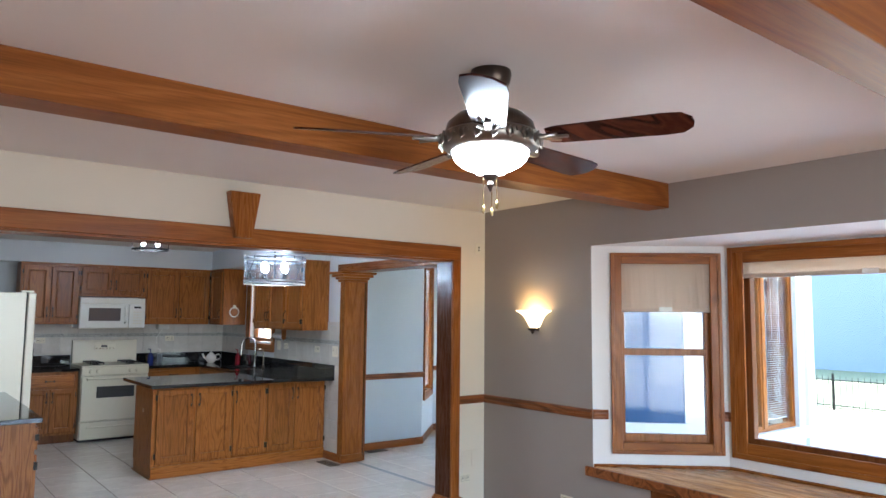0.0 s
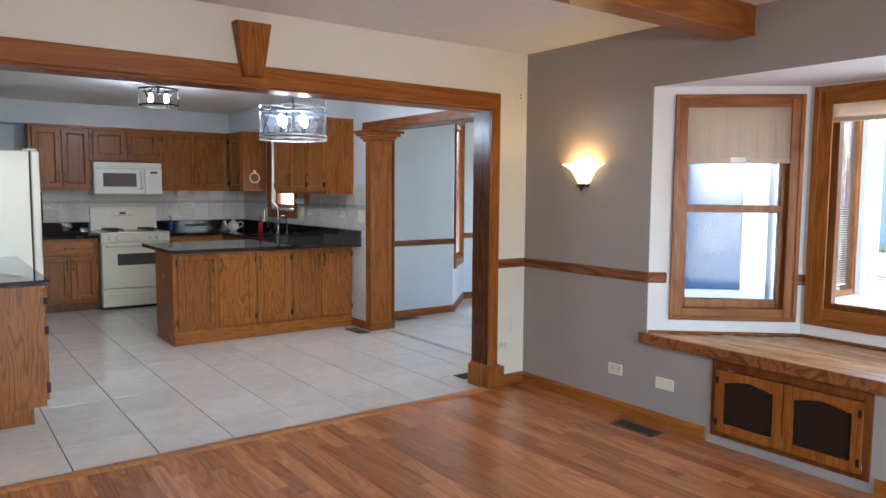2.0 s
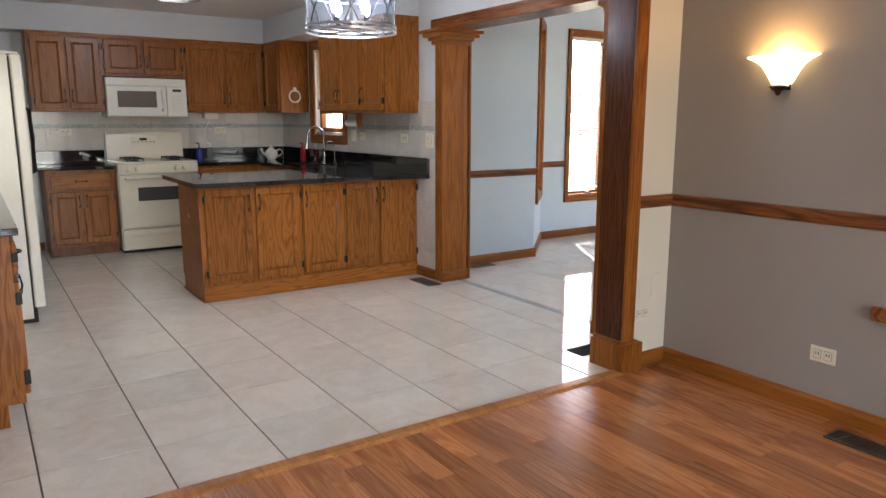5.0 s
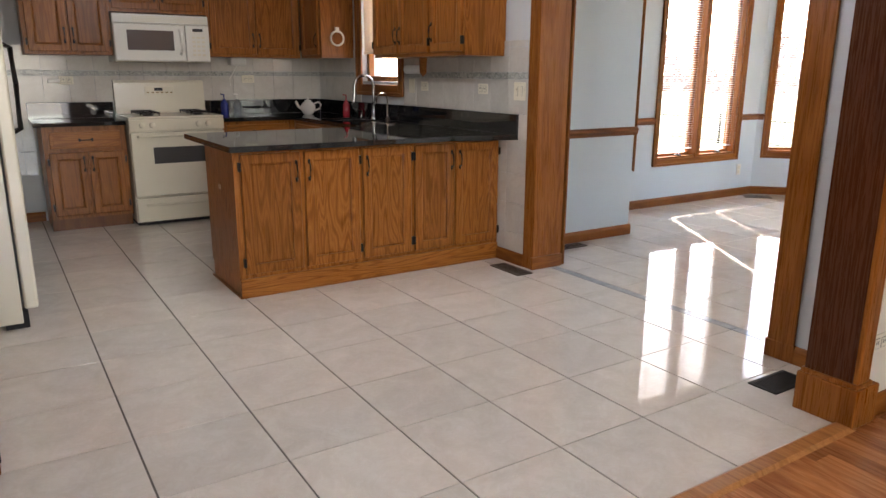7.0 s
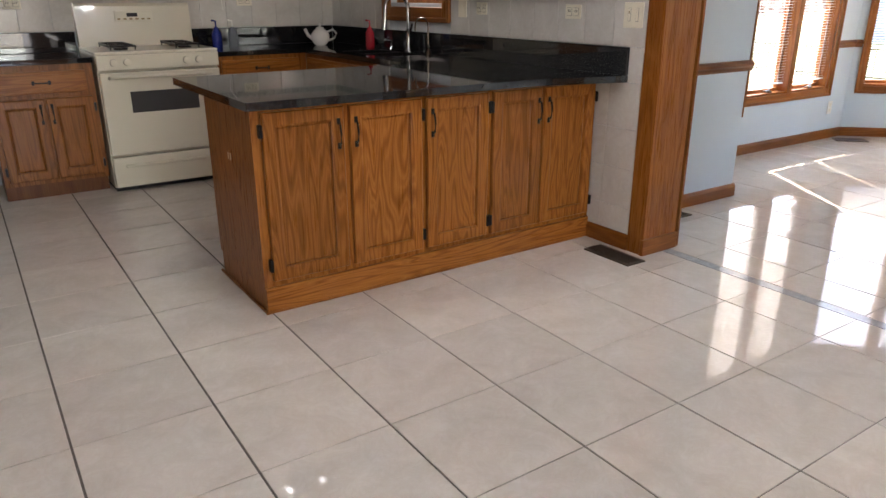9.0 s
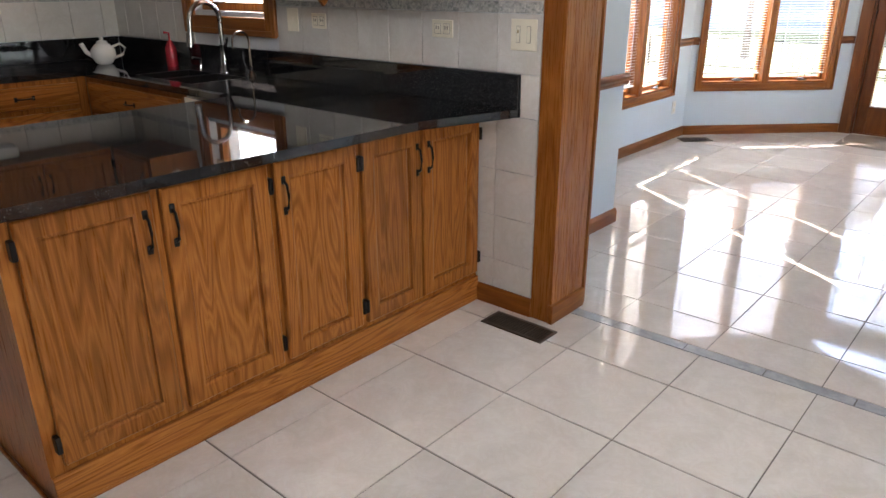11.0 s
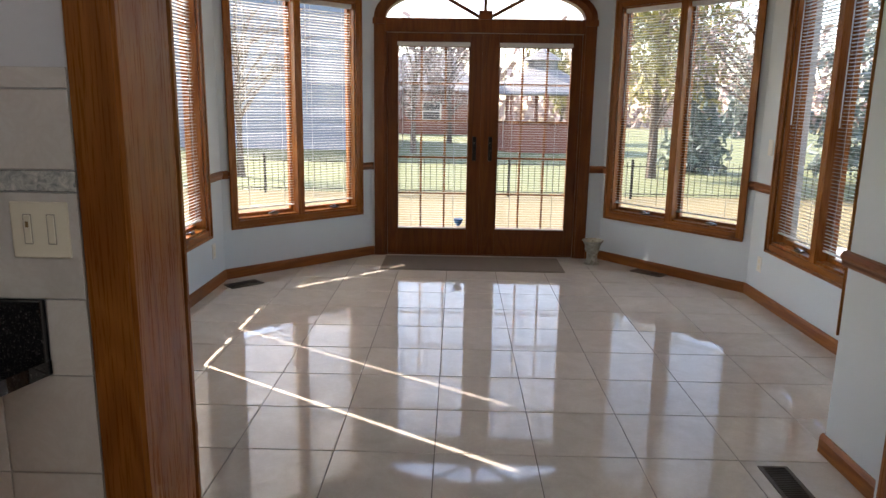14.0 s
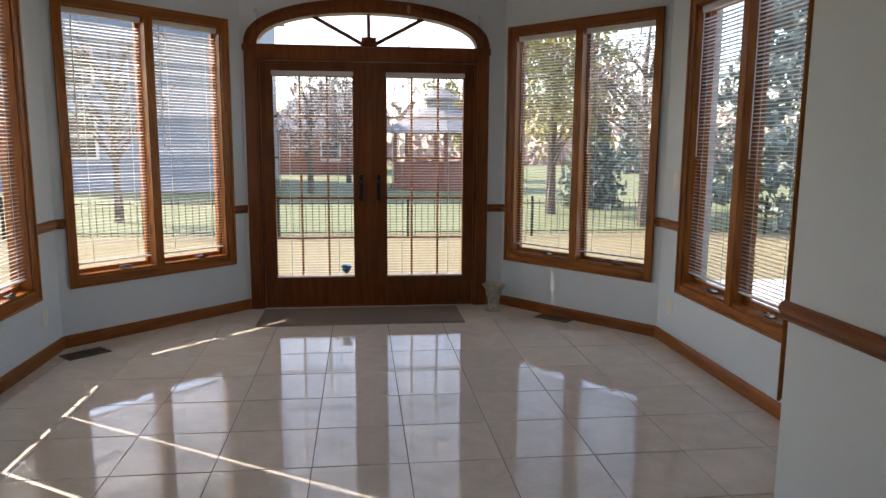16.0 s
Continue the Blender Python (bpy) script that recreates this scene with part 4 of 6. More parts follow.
# sconce
sn = thing("wall_sconce", pose(XF, 3.705, 0), "lit amber glass half-bowl wall sconce", "wall lamp")
bm = bmesh.new()
prof = [(0.035, 1.463), (0.055, 1.49), (0.075, 1.525), (0.10, 1.56), (0.135, 1.585), (0.165, 1.597), (0.168, 1.602)]
rows = [[bm.verts.new((-r * math.sin(math.pi * k / 20) * 0.75, r * math.cos(math.pi * k / 20), z)) for k in range(21)] for r, z in prof]
for a, b in zip(rows, rows[1:]):
    for k in range(20):
        bm.faces.new((a[k], a[k + 1], b[k + 1], b[k]))
part("glass_shade", bm, SHADE, sn, "glowing amber glass", True)
part("finial", lathe([(0.002, 1.425), (0.012, 1.435), (0.014, 1.445), (0.03, 1.455), (0.042, 1.468), (0.03, 1.474)], 16, Matrix.Translation((-0.03, 0, 0))), BRONZE, sn, "", True)
part("wall_plate", bx(-0.012, -0.045, 1.45, 0, 0.045, 1.56, c=0.004), BRONZE, sn)
lamp("sconce_lamp", XF - 0.07, 3.705, 1.60, 0.17, WARM, 0.03)

# ceiling fan
FX, FY = 1.725, 1.74
fan = thing("ceiling_fan", pose(FX, FY, 0), "five-blade ceiling fan with dark wood blades and a lit glass bowl", "ceiling fan")
part("canopy", lathe([(0.07, H1), (0.072, H1 - 0.015), (0.066, H1 - 0.045), (0.045, H1 - 0.075), (0.02, H1 - 0.085)], 24), BRONZE, fan, "", True)
part("down_rod", tube([(0, 0, H1 - 0.08), (0, 0, 2.23)], 0.014, 12), BRONZE, fan, "", True)
part("motor_housing", lathe([(0.03, 2.262), (0.07, 2.258), (0.115, 2.245), (0.148, 2.215), (0.155, 2.190), (0.15, 2.170), (0.10, 2.165)], 32), BRONZE, fan, "", True)
sw = lathe([(0.15, 2.185), (0.168, 2.175), (0.172, 2.155), (0.162, 2.130), (0.14, 2.118), (0.12, 2.115)], 32)
part("scroll_band", sw, PEWTER, fan, "pewter band with scrollwork", True)
for k in range(20):
    a = 2 * math.pi * k / 20
    pts = [(math.cos(a + q * 0.09) * (0.172 + 0.003), math.sin(a + q * 0.09) * (0.172 + 0.003), 2.150 + h) for q, h in ((-0.8, 0.018), (-1.2, 0), (-0.6, -0.018), (0.2, -0.008), (0, 0.008), (0.8, 0.02), (1.2, 0.004))]
    part("scroll", tube(pts, 0.0045, 5), PEWTER, fan)
part("glass_bowl", lathe([(0.132, 2.122), (0.131, 2.11), (0.122, 2.088), (0.102, 2.07), (0.078, 2.058), (0.054, 2.052), (0.05, 2.044), (0.02, 2.038)], 28), BOWL, fan, "lit frosted glass bowl", True)
part("finial", lathe([(0.028, 2.038), (0.022, 2.025), (0.01, 2.018), (0.014, 2.005), (0.006, 1.990), (0.0015, 1.980)], 14), BRONZE, fan, "", True)
for k, (cx, cy, l) in enumerate(((-0.02, 0.012, 1.935), (0.012, -0.02, 1.950), (0.022, 0.016, 1.930))):
    ch = tube([(cx, cy, 2.035), (cx, cy, l)], 0.0018, 5)
    lathe([(0.002, l), (0.006, l - 0.008), (0.006, l - 0.022), (0.002, l - 0.03)], 8, Matrix.Translation((cx, cy, 0)), ch)
    part("pull_chain", ch, BRASS, fan)
for k in range(5):
    turn = Matrix.Rotation(radians(-62 + 72 * k), 4, "Z")
    iron = tube([(0.13, 0, 2.160), (0.19, 0.02, 2.152), (0.24, 0.035, 2.148)], 0.006, 6)
    tube([(0.13, 0, 2.160), (0.19, -0.02, 2.152), (0.24, -0.035, 2.148)], 0.006, 6, iron)
    B(iron, 0.15, -0.012, 2.146, 0.27, 0.012, 2.154, c=0.002)
    bmesh.ops.transform(iron, matrix=turn, verts=iron.verts[:])
    part("blade_iron", iron, PEWTER, fan)
    outline = [(0.20, -0.045), (0.24, -0.056), (0.57, -0.068), (0.625, -0.062), (0.655, -0.03), (0.66, 0), (0.655, 0.03), (0.625, 0.062), (0.57, 0.068), (0.24, 0.056), (0.20, 0.045)]
    bl = prism(outline, 0, 0.006)
    bmesh.ops.transform(bl, matrix=turn @ Matrix.Translation((0, 0, 2.155)) @ Matrix.Rotation(radians(-13), 4, "X"), verts=bl.verts[:])
    part("blade", bl, MAHOG, fan)


def floor_vent(x, y, z, w, d, rz, label, material=VENT):
    v = thing("floor_vent", pose(x, y, z, 0, 0, rz), label, "floor vent", "floor vents")
    fr = bmesh.new()
    for q in ((-w / 2, -d / 2, w / 2, -d / 2 + 0.016), (-w / 2, d / 2 - 0.016, w / 2, d / 2), (-w / 2, -d / 2 + 0.016, -w / 2 + 0.016, d / 2 - 0.016), (w / 2 - 0.016, -d / 2 + 0.016, w / 2, d / 2 - 0.016)):
        B(fr, q[0], q[1], 0, q[2], q[3], 0.007, c=0.002)
    part("frame", fr, material, v)
    # thin near-black sheet on the floor, painted for the shade below the louvres
    part("duct_shade", bx(-w / 2 + 0.012, -d / 2 + 0.012, 0.0005, w / 2 - 0.012, d / 2 - 0.012, 0.0015), RUBBER, v)
    n = int((w - 0.04) / 0.013)
    me = mesh_of(bx(-0.0035, -d / 2 + 0.014, 0.002, 0.0035, d / 2 - 0.014, 0.006), "louvre", material)
    for k in range(n):
        piece("louvre", me, v, -w / 2 + 0.024 + (w - 0.048) * k / (n - 1), 0, 0)
    return v


floor_vent(3.80, 3.105, 0.0, 0.30, 0.13, 90, "brown metal floor vent in the laminate by the baseboard")
floor_vent(3.88, 6.632, 0.0, 0.30, 0.125, 90, "brown metal floor vent in the tiles by the column")
floor_vent(3.755, 4.63, 0.0, 0.25, 0.13, 0, "dark metal floor vent in the tiles beside the plinth", RUBBER)
floor_vent(4.66, 6.91, 0.0, 0.25, 0.11, 0, "brown metal floor vent in the passage")
floor_vent(5.08, 4.61, 0.0, 0.30, 0.12, 0, "dark metal floor vent by the passage wall", VENT)
floor_vent(7.90, 7.54, 0.0, 0.27, 0.15, -45, "brown metal floor vent under the angled window")
floor_vent(8.545, 4.235, 0.0, 0.29, 0.13, 45, "brown metal floor vent under the angled window")

# ---- kitchen ----
TOP = 0.872


def handle(parent, x, z, y=-0.022, up=True, big=0.05):
    """An arched black pull."""
    h = big
    pts = [(0, 0, -h), (0, -0.018, -h * 0.75), (0, -0.024, 0), (0, -0.018, h * 0.75), (0, 0, h)]
    bm = tube([(x + (p[0] if up else p[2]), y + p[1], z + (p[2] if up else 0)) for p in pts], 0.0045, 6)
    for s in (-1, 1):
        c = (x + (0 if up else s * h), y, z + (s * h if up else 0))
        B(bm, c[0] - 0.008, y - 0.005, c[2] - 0.013, c[0] + 0.008, y, c[2] + 0.013, c=0.003)
    return part("handle", bm, BLACK, parent, "", True)


def cab_door(parent, x0, x1, z0, z1, grip, gz=None, hinge=True, wood_=None, name="door"):
    """A framed door with a sunk flat panel on a front at y = 0; grip: side of the handle (-1, 1, 0)."""
    bm = bmesh.new()
    w = 0.052
    a0, a1, b0, b1 = x0 + w, x1 - w, z0 + w, z1 - w
    lips = [[bm.verts.new((x, y, z)) for x, z in ((a0 + k, b0 + k), (a1 - k, b0 + k), (a1 - k, b1 - k), (a0 + k, b1 - k))]
            for k, y in ((-w, -0.001), (-w, -0.0165), (0.0045 - w, -0.021), (-0.003, -0.021), (0.0, -0.0195), (0.005, -0.018), (0.0065, -0.006), (0.011, -0.004), (0.016, -0.0065))]
    for o, i in zip(lips, lips[1:]):
        for k in range(4):
            bm.faces.new((o[k], o[(k + 1) % 4], i[(k + 1) % 4], i[k]))
    bm.faces.new(lips[-1])
    d = part(name, bm, wood_ or OAK, parent)
    if grip:
        gx = x1 - 0.026 if grip > 0 else x0 + 0.026
        handle(d, gx, gz if gz is not None else z1 - 0.12)
        if hinge:
            hx = x0 - 0.006 if grip > 0 else x1 + 0.006
            for hz in (z0 + 0.07, z1 - 0.07):
                part("hinge", bx(hx - 0.007, -0.026, hz - 0.026, hx + 0.007, -0.001, hz + 0.026, c=0.003), BLACK, d)
    return d


def drawer(parent, x0, x1, z0, z1):
    bm = B(bmesh.new(), x0, -0.021, z0, x1, -0.001, z1, c=0.006)
    B(bm, x0 + 0.025, -0.025, z0 + 0.022, x1 - 0.025, -0.018, z1 - 0.022, c=0.003)
    d = part("drawer_front", bm, OAKX, parent)
    handle(d, (x0 + x1) / 2, (z0 + z1) / 2, -0.025, False, 0.045)
    return d


def carcass(parent, x0, x1, depth, z0, z1, kick=0.0, rec=0.07, kickmat=None):
    bm = bx(x0, 0, z0 + kick, x1, depth, z1)
    part("body", bm, OAK, parent)
    if kick:
        part("toe_kick", bx(x0, rec, z0, x1, depth, z0 + kick), kickmat or CEDAR, parent)


# peninsula
PY = 6.95
for x0, x1, doors in ((2.175, 2.947, ((2.212, 2.557, 1), (2.583, 2.932, -1))), (2.947, 3.31, ((2.958, 3.296, -1),)), (3.31, 3.995, ((3.324, 3.624, 1), (3.636, 3.98, -1)))):
    u = thing("base_cabinet", pose(x0, PY, 0), "honey oak peninsula base cabinet with framed doors", "cabinet", "peninsula cabinets")
    part("body", bx(0, 0, 0.112, x1 - x0, 0.575, 0.84), OAK, u)
    for a, b, g in doors:
        cab_door(u, a - x0, b - x0, 0.138, 0.824, g, 0.715)
kb = bx(2.176, PY - 0.014, 0, 3.998, PY + 0.02, 0.112, c=0.004)
tagged(part("baseboard_peninsula", kb, OAKX), "oak base board along the foot of the peninsula", "baseboard", "", "structure")
kb = bx(2.166, PY - 0.018, 0, 3.998, PY - 0.012, 0.012, c=0.003)
B(kb, 2.168, PY - 0.012, 0, 2.178, PY + 0.585, 0.012, c=0.003)
tagged(part("trim_shoe", kb, OAKX), "thin oak shoe moulding on the tiles", "trim", "", "structure")
tagged(part("baseboard_peninsula_side", bx(2.182, PY + 0.02, 0, 2.20, PY + 0.575, 0.112), OAK), "oak end of the peninsula base", "baseboard", "", "structure")
plate("wall_outlet", pose(2.18, 7.24, 0.61, 0, 0, -90), 0.07, 0.07, "brown outlet in the oak end of the peninsula", [(-0.014, 0, 0.012, 0.03, CREAM), (0.014, 0, 0.012, 0.03, CREAM)], OAK)

# worktop of black granite, U-shaped, with a sink cut out, and its upstand
wt = thing("worktop", pose(0, 0, 0), "polished black granite worktop running round the kitchen", "worktop")
U = [(2.145, 6.89), (3.55, 6.875), (3.999, 6.745), (3.999, 8.40), (3.88, 8.40), (3.56, 8.40), (3.56, 8.0), (3.50, 7.91), (2.145, 7.91)]
wb = prism(U, TOP - 0.032, TOP)
part("slab", wb, GRANITE, wt)
for k, o in enumerate(([(3.46, 8.002), (3.56, 8.002), (3.56, 9.40), (3.46, 9.40)], [(3.88, 8.402), (3.999, 8.402), (3.999, 9.40), (3.88, 9.40)], [(3.56, 8.98), (3.88, 8.98), (3.88, 9.40), (3.56, 9.40)], [(2.805, 9.402), (3.999, 9.402), (3.999, 9.999), (2.805, 9.999)])):
    part("slab", prism(o, TOP - 0.032, TOP), GRANITE, wt)
part("slab", bx(1.36, 9.40, TOP - 0.032, 2.025, 9.999, TOP, c=0.003), GRANITE, wt)
ups = bx(3.978, 6.745, TOP + 0.001, 3.998, 9.978, 1.005, c=0.002)
part("upstand", ups, GRANITE, wt)
part("upstand", bx(2.805, 9.978, TOP + 0.001, 3.976, 9.998, 1.005, c=0.002), GRANITE, wt)
part("upstand", bx(1.36, 9.978, TOP + 0.001, 2.025, 9.998, 1.005, c=0.002), GRANITE, wt)

sink = thing("sink", pose(3.72, 8.69, TOP - 0.004), "dark double-bowl kitchen sink set in black granite", "sink")
for y0, y1 in ((-0.285, -0.01), (0.01, 0.285)):
    bm = bmesh.new()
    B(bm, -0.16, y0, -0.19, 0.16, y1, -0.18)
    for q in ((-0.165, y0, -0.155, y1), (0.155, y0, 0.165, y1), (-0.155, y0, 0.155, y0 + 0.01), (-0.155, y1 - 0.01, 0.155, y1)):
        B(bm, q[0], q[1], -0.19, q[2], q[3], 0.003)
    part("bowl", bm, BLACK, sink)
fa = thing("faucet", pose(3.92, 8.66, TOP), "dark chrome gooseneck kitchen faucet", "faucet")
part("base", lathe([(0.03, 0), (0.03, 0.01), (0.018, 0.03), (0.016, 0.14), (0.02, 0.15)], 16), CHROME, fa, "", True)
arc = [(0, 0, 0.14), (0, 0, 0.26)] + [(-0.09 + 0.09 * math.cos(radians(a)), 0.0, 0.28 + 0.09 * math.sin(radians(a))) for a in range(0, 181, 20)] + [(-0.185, 0.0, 0.21)]
part("neck", tube(arc, 0.013, 10), CHROME, fa, "", True)
part("spray_head", tube([(-0.185, 0, 0.22), (-0.192, 0, 0.15)], 0.019, 12), CHROME, fa, "", True)
part("lever", tube([(0, -0.02, 0.13), (-0.01, -0.06, 0.17), (-0.02, -0.08, 0.19)], 0.007, 8), CHROME, fa, "", True)
f2 = thing("filter_tap", pose(3.925, 8.42, TOP), "slim bronze filtered-water tap", "faucet")
part("stem", tube([(0, 0, 0), (0, 0, 0.17)] + [(-0.05 + 0.05 * math.cos(radians(a)), 0, 0.18 + 0.05 * math.sin(radians(a))) for a in range(0, 181, 30)] + [(-0.1, 0, 0.15)], 0.006, 8), BRONZE, f2, "", True)
part("base", lathe([(0.02, 0), (0.02, 0.012), (0.01, 0.03)], 12), BRONZE, f2, "", True)
part("lever", tube([(0, 0, 0.04), (-0.02, -0.04, 0.055)], 0.005, 6), BRONZE, f2)
sp2 = thing("soap_dispenser", pose(3.92, 8.90, TOP), "dark built-in soap dispenser beside the sink", "dispenser")
part("pump", tube([(0, 0, 0), (0, 0, 0.06), (-0.05, 0, 0.07)], 0.01, 8), CHROME, sp2, "", True)

tp = thing("teapot", pose(3.70, 9.62, TOP), "small white patterned porcelain teapot on the worktop", "teapot")
part("pot", lathe([(0.035, 0), (0.05, 0.01), (0.072, 0.05), (0.07, 0.085), (0.045, 0.115), (0.03, 0.122)], 20), PORCELAIN, tp, "", True)
part("lid", lathe([(0.034, 0.12), (0.028, 0.135), (0.008, 0.142), (0.012, 0.155), (0.004, 0.163)], 16), PORCELAIN, tp, "", True)
part("spout", tube([(-0.05, 0.02, 0.045), (-0.085, 0.035, 0.075), (-0.105, 0.045, 0.125)], 0.013, 8), PORCELAIN, tp, "", True)
part("grip", tube([(0.05, -0.022, 0.10), (0.09, -0.04, 0.118), (0.115, -0.05, 0.09), (0.10, -0.045, 0.055), (0.055, -0.025, 0.035)], 0.0075, 8), PORCELAIN, tp, "", True)


def bottle(name, x, y, material, label, h=0.2, r=0.032, pump=True):
    b = thing(name, pose(x, y, TOP), label, "bottle")
    part("body", lathe([(r * 0.9, 0), (r, 0.01), (r, h * 0.55), (r * 0.5, h * 0.72), (r * 0.4, h * 0.78)], 16), material, b, "", True)
    if pump:
        part("pump", tube([(0, 0, h * 0.76), (0, 0, h), (-0.03, 0, h + 0.005)], 0.007, 8), material if material != CLEARPL else WHITEP, b)
    return b


bottle("soap_bottle", 3.90, 9.18, REDSOAP, "dark red soap bottle with a pump beside the faucet", 0.19)
bottle("spray_bottle", 2.95, 9.80, BLUEGL, "cobalt blue bottle against the tiled wall", 0.19, 0.036)
bottle("spray_bottle", 3.065, 9.78, CLEARPL, "clear plastic bottle against the tiled wall", 0.19, 0.036)

# base cabinets along the back and under the sink
u = thing("base_cabinet", pose(1.415, 9.425, 0), "honey oak base cabinet with a drawer and two doors", "cabinet", "back wall base cabinets")
carcass(u, 0, 0.605, 0.57, 0, 0.84, 0.10, 0.06)
drawer(u, 0.045, 0.56, 0.665, 0.80)
cab_door(u, 0.03, 0.30, 0.13, 0.635, 1, 0.54)
cab_door(u, 0.312, 0.58, 0.13, 0.635, -1, 0.54)
u = thing("base_cabinet", pose(2.805, 9.425, 0), "honey oak base cabinet with a drawer beside the range", "cabinet", "back wall base cabinets")
carcass(u, 0, 0.68, 0.57, 0, 0.84, 0.10, 0.06)
drawer(u, 0.04, 0.62, 0.69, 0.81)
drawer(u, 0.04, 0.62, 0.52, 0.66)
cab_door(u, 0.04, 0.62, 0.13, 0.49, 1)
u = thing("sink_cabinet", pose(3.485, 9.42, 0, 0, 0, -90), "honey oak sink base cabinet", "cabinet")
bm = bx(0, 0, 0.10, 1.10, 0.02, 0.835)
part("body", bm, OAK, u)
drawer(u, 0.06, 1.04, 0.66, 0.81)
cab_door(u, 0.06, 0.54, 0.12, 0.63, 1)
cab_door(u, 0.56, 1.04, 0.12, 0.63, -1)
dw = thing("dishwasher", pose(3.475, 8.31, 0, 0, 0, -90), "bisque dishwasher under the black worktop", "dishwasher")
part("body", bx(0, 0, 0.10, 0.40, 0.5, 0.835), BISQUE, dw)
part("control_strip", bx(0.004, -0.02, 0.70, 0.396, 0, 0.83, c=0.005), BISQUE, dw)
part("door_panel", bx(0.004, -0.018, 0.12, 0.396, 0, 0.695, c=0.005), BISQUE, dw)
part("latch", bx(0.15, -0.032, 0.74, 0.27, -0.018, 0.77, c=0.004), WHITEP, dw)

# wall cabinets
def wall_cab(m, w, z0, z1, doors, label, depth=0.32, group="back wall cabinets", low=True):
    u = thing("wall_cabinet", m, label, "cabinet", group)
    part("body", bx(0, 0, z0, w, depth, z1), OAK, u)
    part("top_trim", bx(-0.004, -0.012, z1 - 0.03, w + 0.004, 0.0, z1, c=0.003), OAKX, u)
    for a, b, g in doors:
        cab_door(u, a, b, z0 + 0.025, z1 - 0.045, g, (z0 + 0.15) if low else (z0 + 0.1))
    return u


YU = 9.68
wall_cab(pose(1.385, YU, 0), 0.64, 1.395, 2.145, ((0.03, 0.318, 1), (0.33, 0.62, -1)), "honey oak wall cabinet with two framed doors")
wall_cab(pose(2.026, YU, 0), 0.78, 1.745, 2.145, ((0.02, 0.382, 1), (0.394, 0.755, -1)), "short honey oak cabinet over the microwave")
wall_cab(pose(2.807, YU, 0), 0.86, 1.395, 2.145, ((0.025, 0.43, 1), (0.44, 0.845, -1)), "honey oak wall cabinet beside the corner")
wall_cab(pose(3.68, YU - 0.001, 0, 0, 0, -90), 0.48, 1.395, 2.145, ((0.05, 0.44, 1),), "honey oak corner wall cabinet with a towel ring on its end", 0.319, "sink wall cabinets")
R = wall_cab(pose(3.68, 8.16, 0, 0, 0, -90), 0.835, 1.375, 2.145, ((0.015, 0.40, 1), (0.41, 0.82, -1)), "honey oak wall cabinet beside the sink window", 0.319, "sink wall cabinets")
L2 = thing("wall_cabinet", pose(3.68, 7.322, 0, 0, 0, -90), "honey oak wall cabinet with a broad oak end panel", "cabinet", "sink wall cabinets")
part("body", bx(0, 0, 1.375, 0.412, 0.319, 2.145), OAK, L2)
part("top_trim", bx(-0.004, -0.012, 2.115, 0.417, 0, 2.145, c=0.003), OAKX, L2)
cab_door(L2, 0.012, 0.39, 1.40, 2.10, -1, 1.53)
ring = thing("towel_ring", pose(3.83, 9.198, 1.565), "white plastic towel ring on the cabinet end", "towel ring")
part("ring", tube([(0.062 * math.cos(2 * math.pi * k / 24), -0.016, 0.062 * math.sin(2 * math.pi * k / 24)) for k in range(25)], 0.009, 8), WHITEP, ring, "", True)
part("mount", bx(-0.018, -0.026, 0.05, 0.018, 0, 0.095, c=0.006), WHITEP, ring)
ph = thing("paper_towel_holder", pose(3.86, 7.70, 1.375), "wooden paper towel holder under the wall cabinet with a white roll", "paper towel")
part("bracket", prism([(-0.03, 0), (0.03, 0), (0.025, -0.11), (0, -0.135), (-0.025, -0.11)], 0, 0.016), OAK, ph).matrix_basis = Matrix(((1, 0, 0, 0), (0, 0, 1, 0.02), (0, 1, 0, 0), (0, 0, 0, 1)))
part("roll", tube([(0, 0.037, -0.085), (0, 0.27, -0.085)], 0.032, 18), PAPER, ph, "thin white paper roll", True)

# range
st = thing("gas_range", pose(2.033, 9.33, 0), "bisque enamel gas range with a backguard and storage drawer", "stove")
part("body", bx(0, 0.02, 0.03, 0.765, 0.64, 0.885, c=0.004), BISQUE, st)
part("cooktop", bx(-0.003, -0.008, 0.885, 0.768, 0.62, 0.905, c=0.008), BISQUE, st)
part("control_panel", bx(0, -0.02, 0.79, 0.765, 0.02, 0.885, c=0.006), BISQUE, st)
for x in (0.10, 0.18, 0.55, 0.63):
    part("knob", lathe([(0.024, 0), (0.022, 0.018), (0.008, 0.022)], 14, Matrix.Translation((x, -0.02, 0.838)) @ Matrix.Rotation(radians(90), 4, "X")), BISQUE, st, "", True)
od = part("oven_door", bx(0.004, -0.03, 0.25, 0.761, 0.015, 0.778, c=0.008), BISQUE, st)
part("oven_window", bx(0.17, -0.033, 0.52, 0.60, -0.028, 0.655, c=0.002), DGLASS, od, "dark glass oven window")
part("oven_handle", tube([(0.06, -0.03, 0.745), (0.06, -0.06, 0.75), (0.70, -0.06, 0.75), (0.70, -0.03, 0.745)], 0.011, 8), BISQUE, od, "", True)
part("storage_drawer", bx(0.004, -0.026, 0.035, 0.761, 0.015, 0.235, c=0.008), BISQUE, st)
part("drawer_grip", bx(0.08, -0.036, 0.165, 0.685, -0.022, 0.185, c=0.005), BISQUE, st)
part("plinth", bx(0.01, 0.04, 0, 0.755, 0.6, 0.03), RUBBER, st)
bg = prism([(0.56, 0.905), (0.65, 0.905), (0.65, 1.19), (0.60, 1.19), (0.585, 1.17)], 0, 0.765)
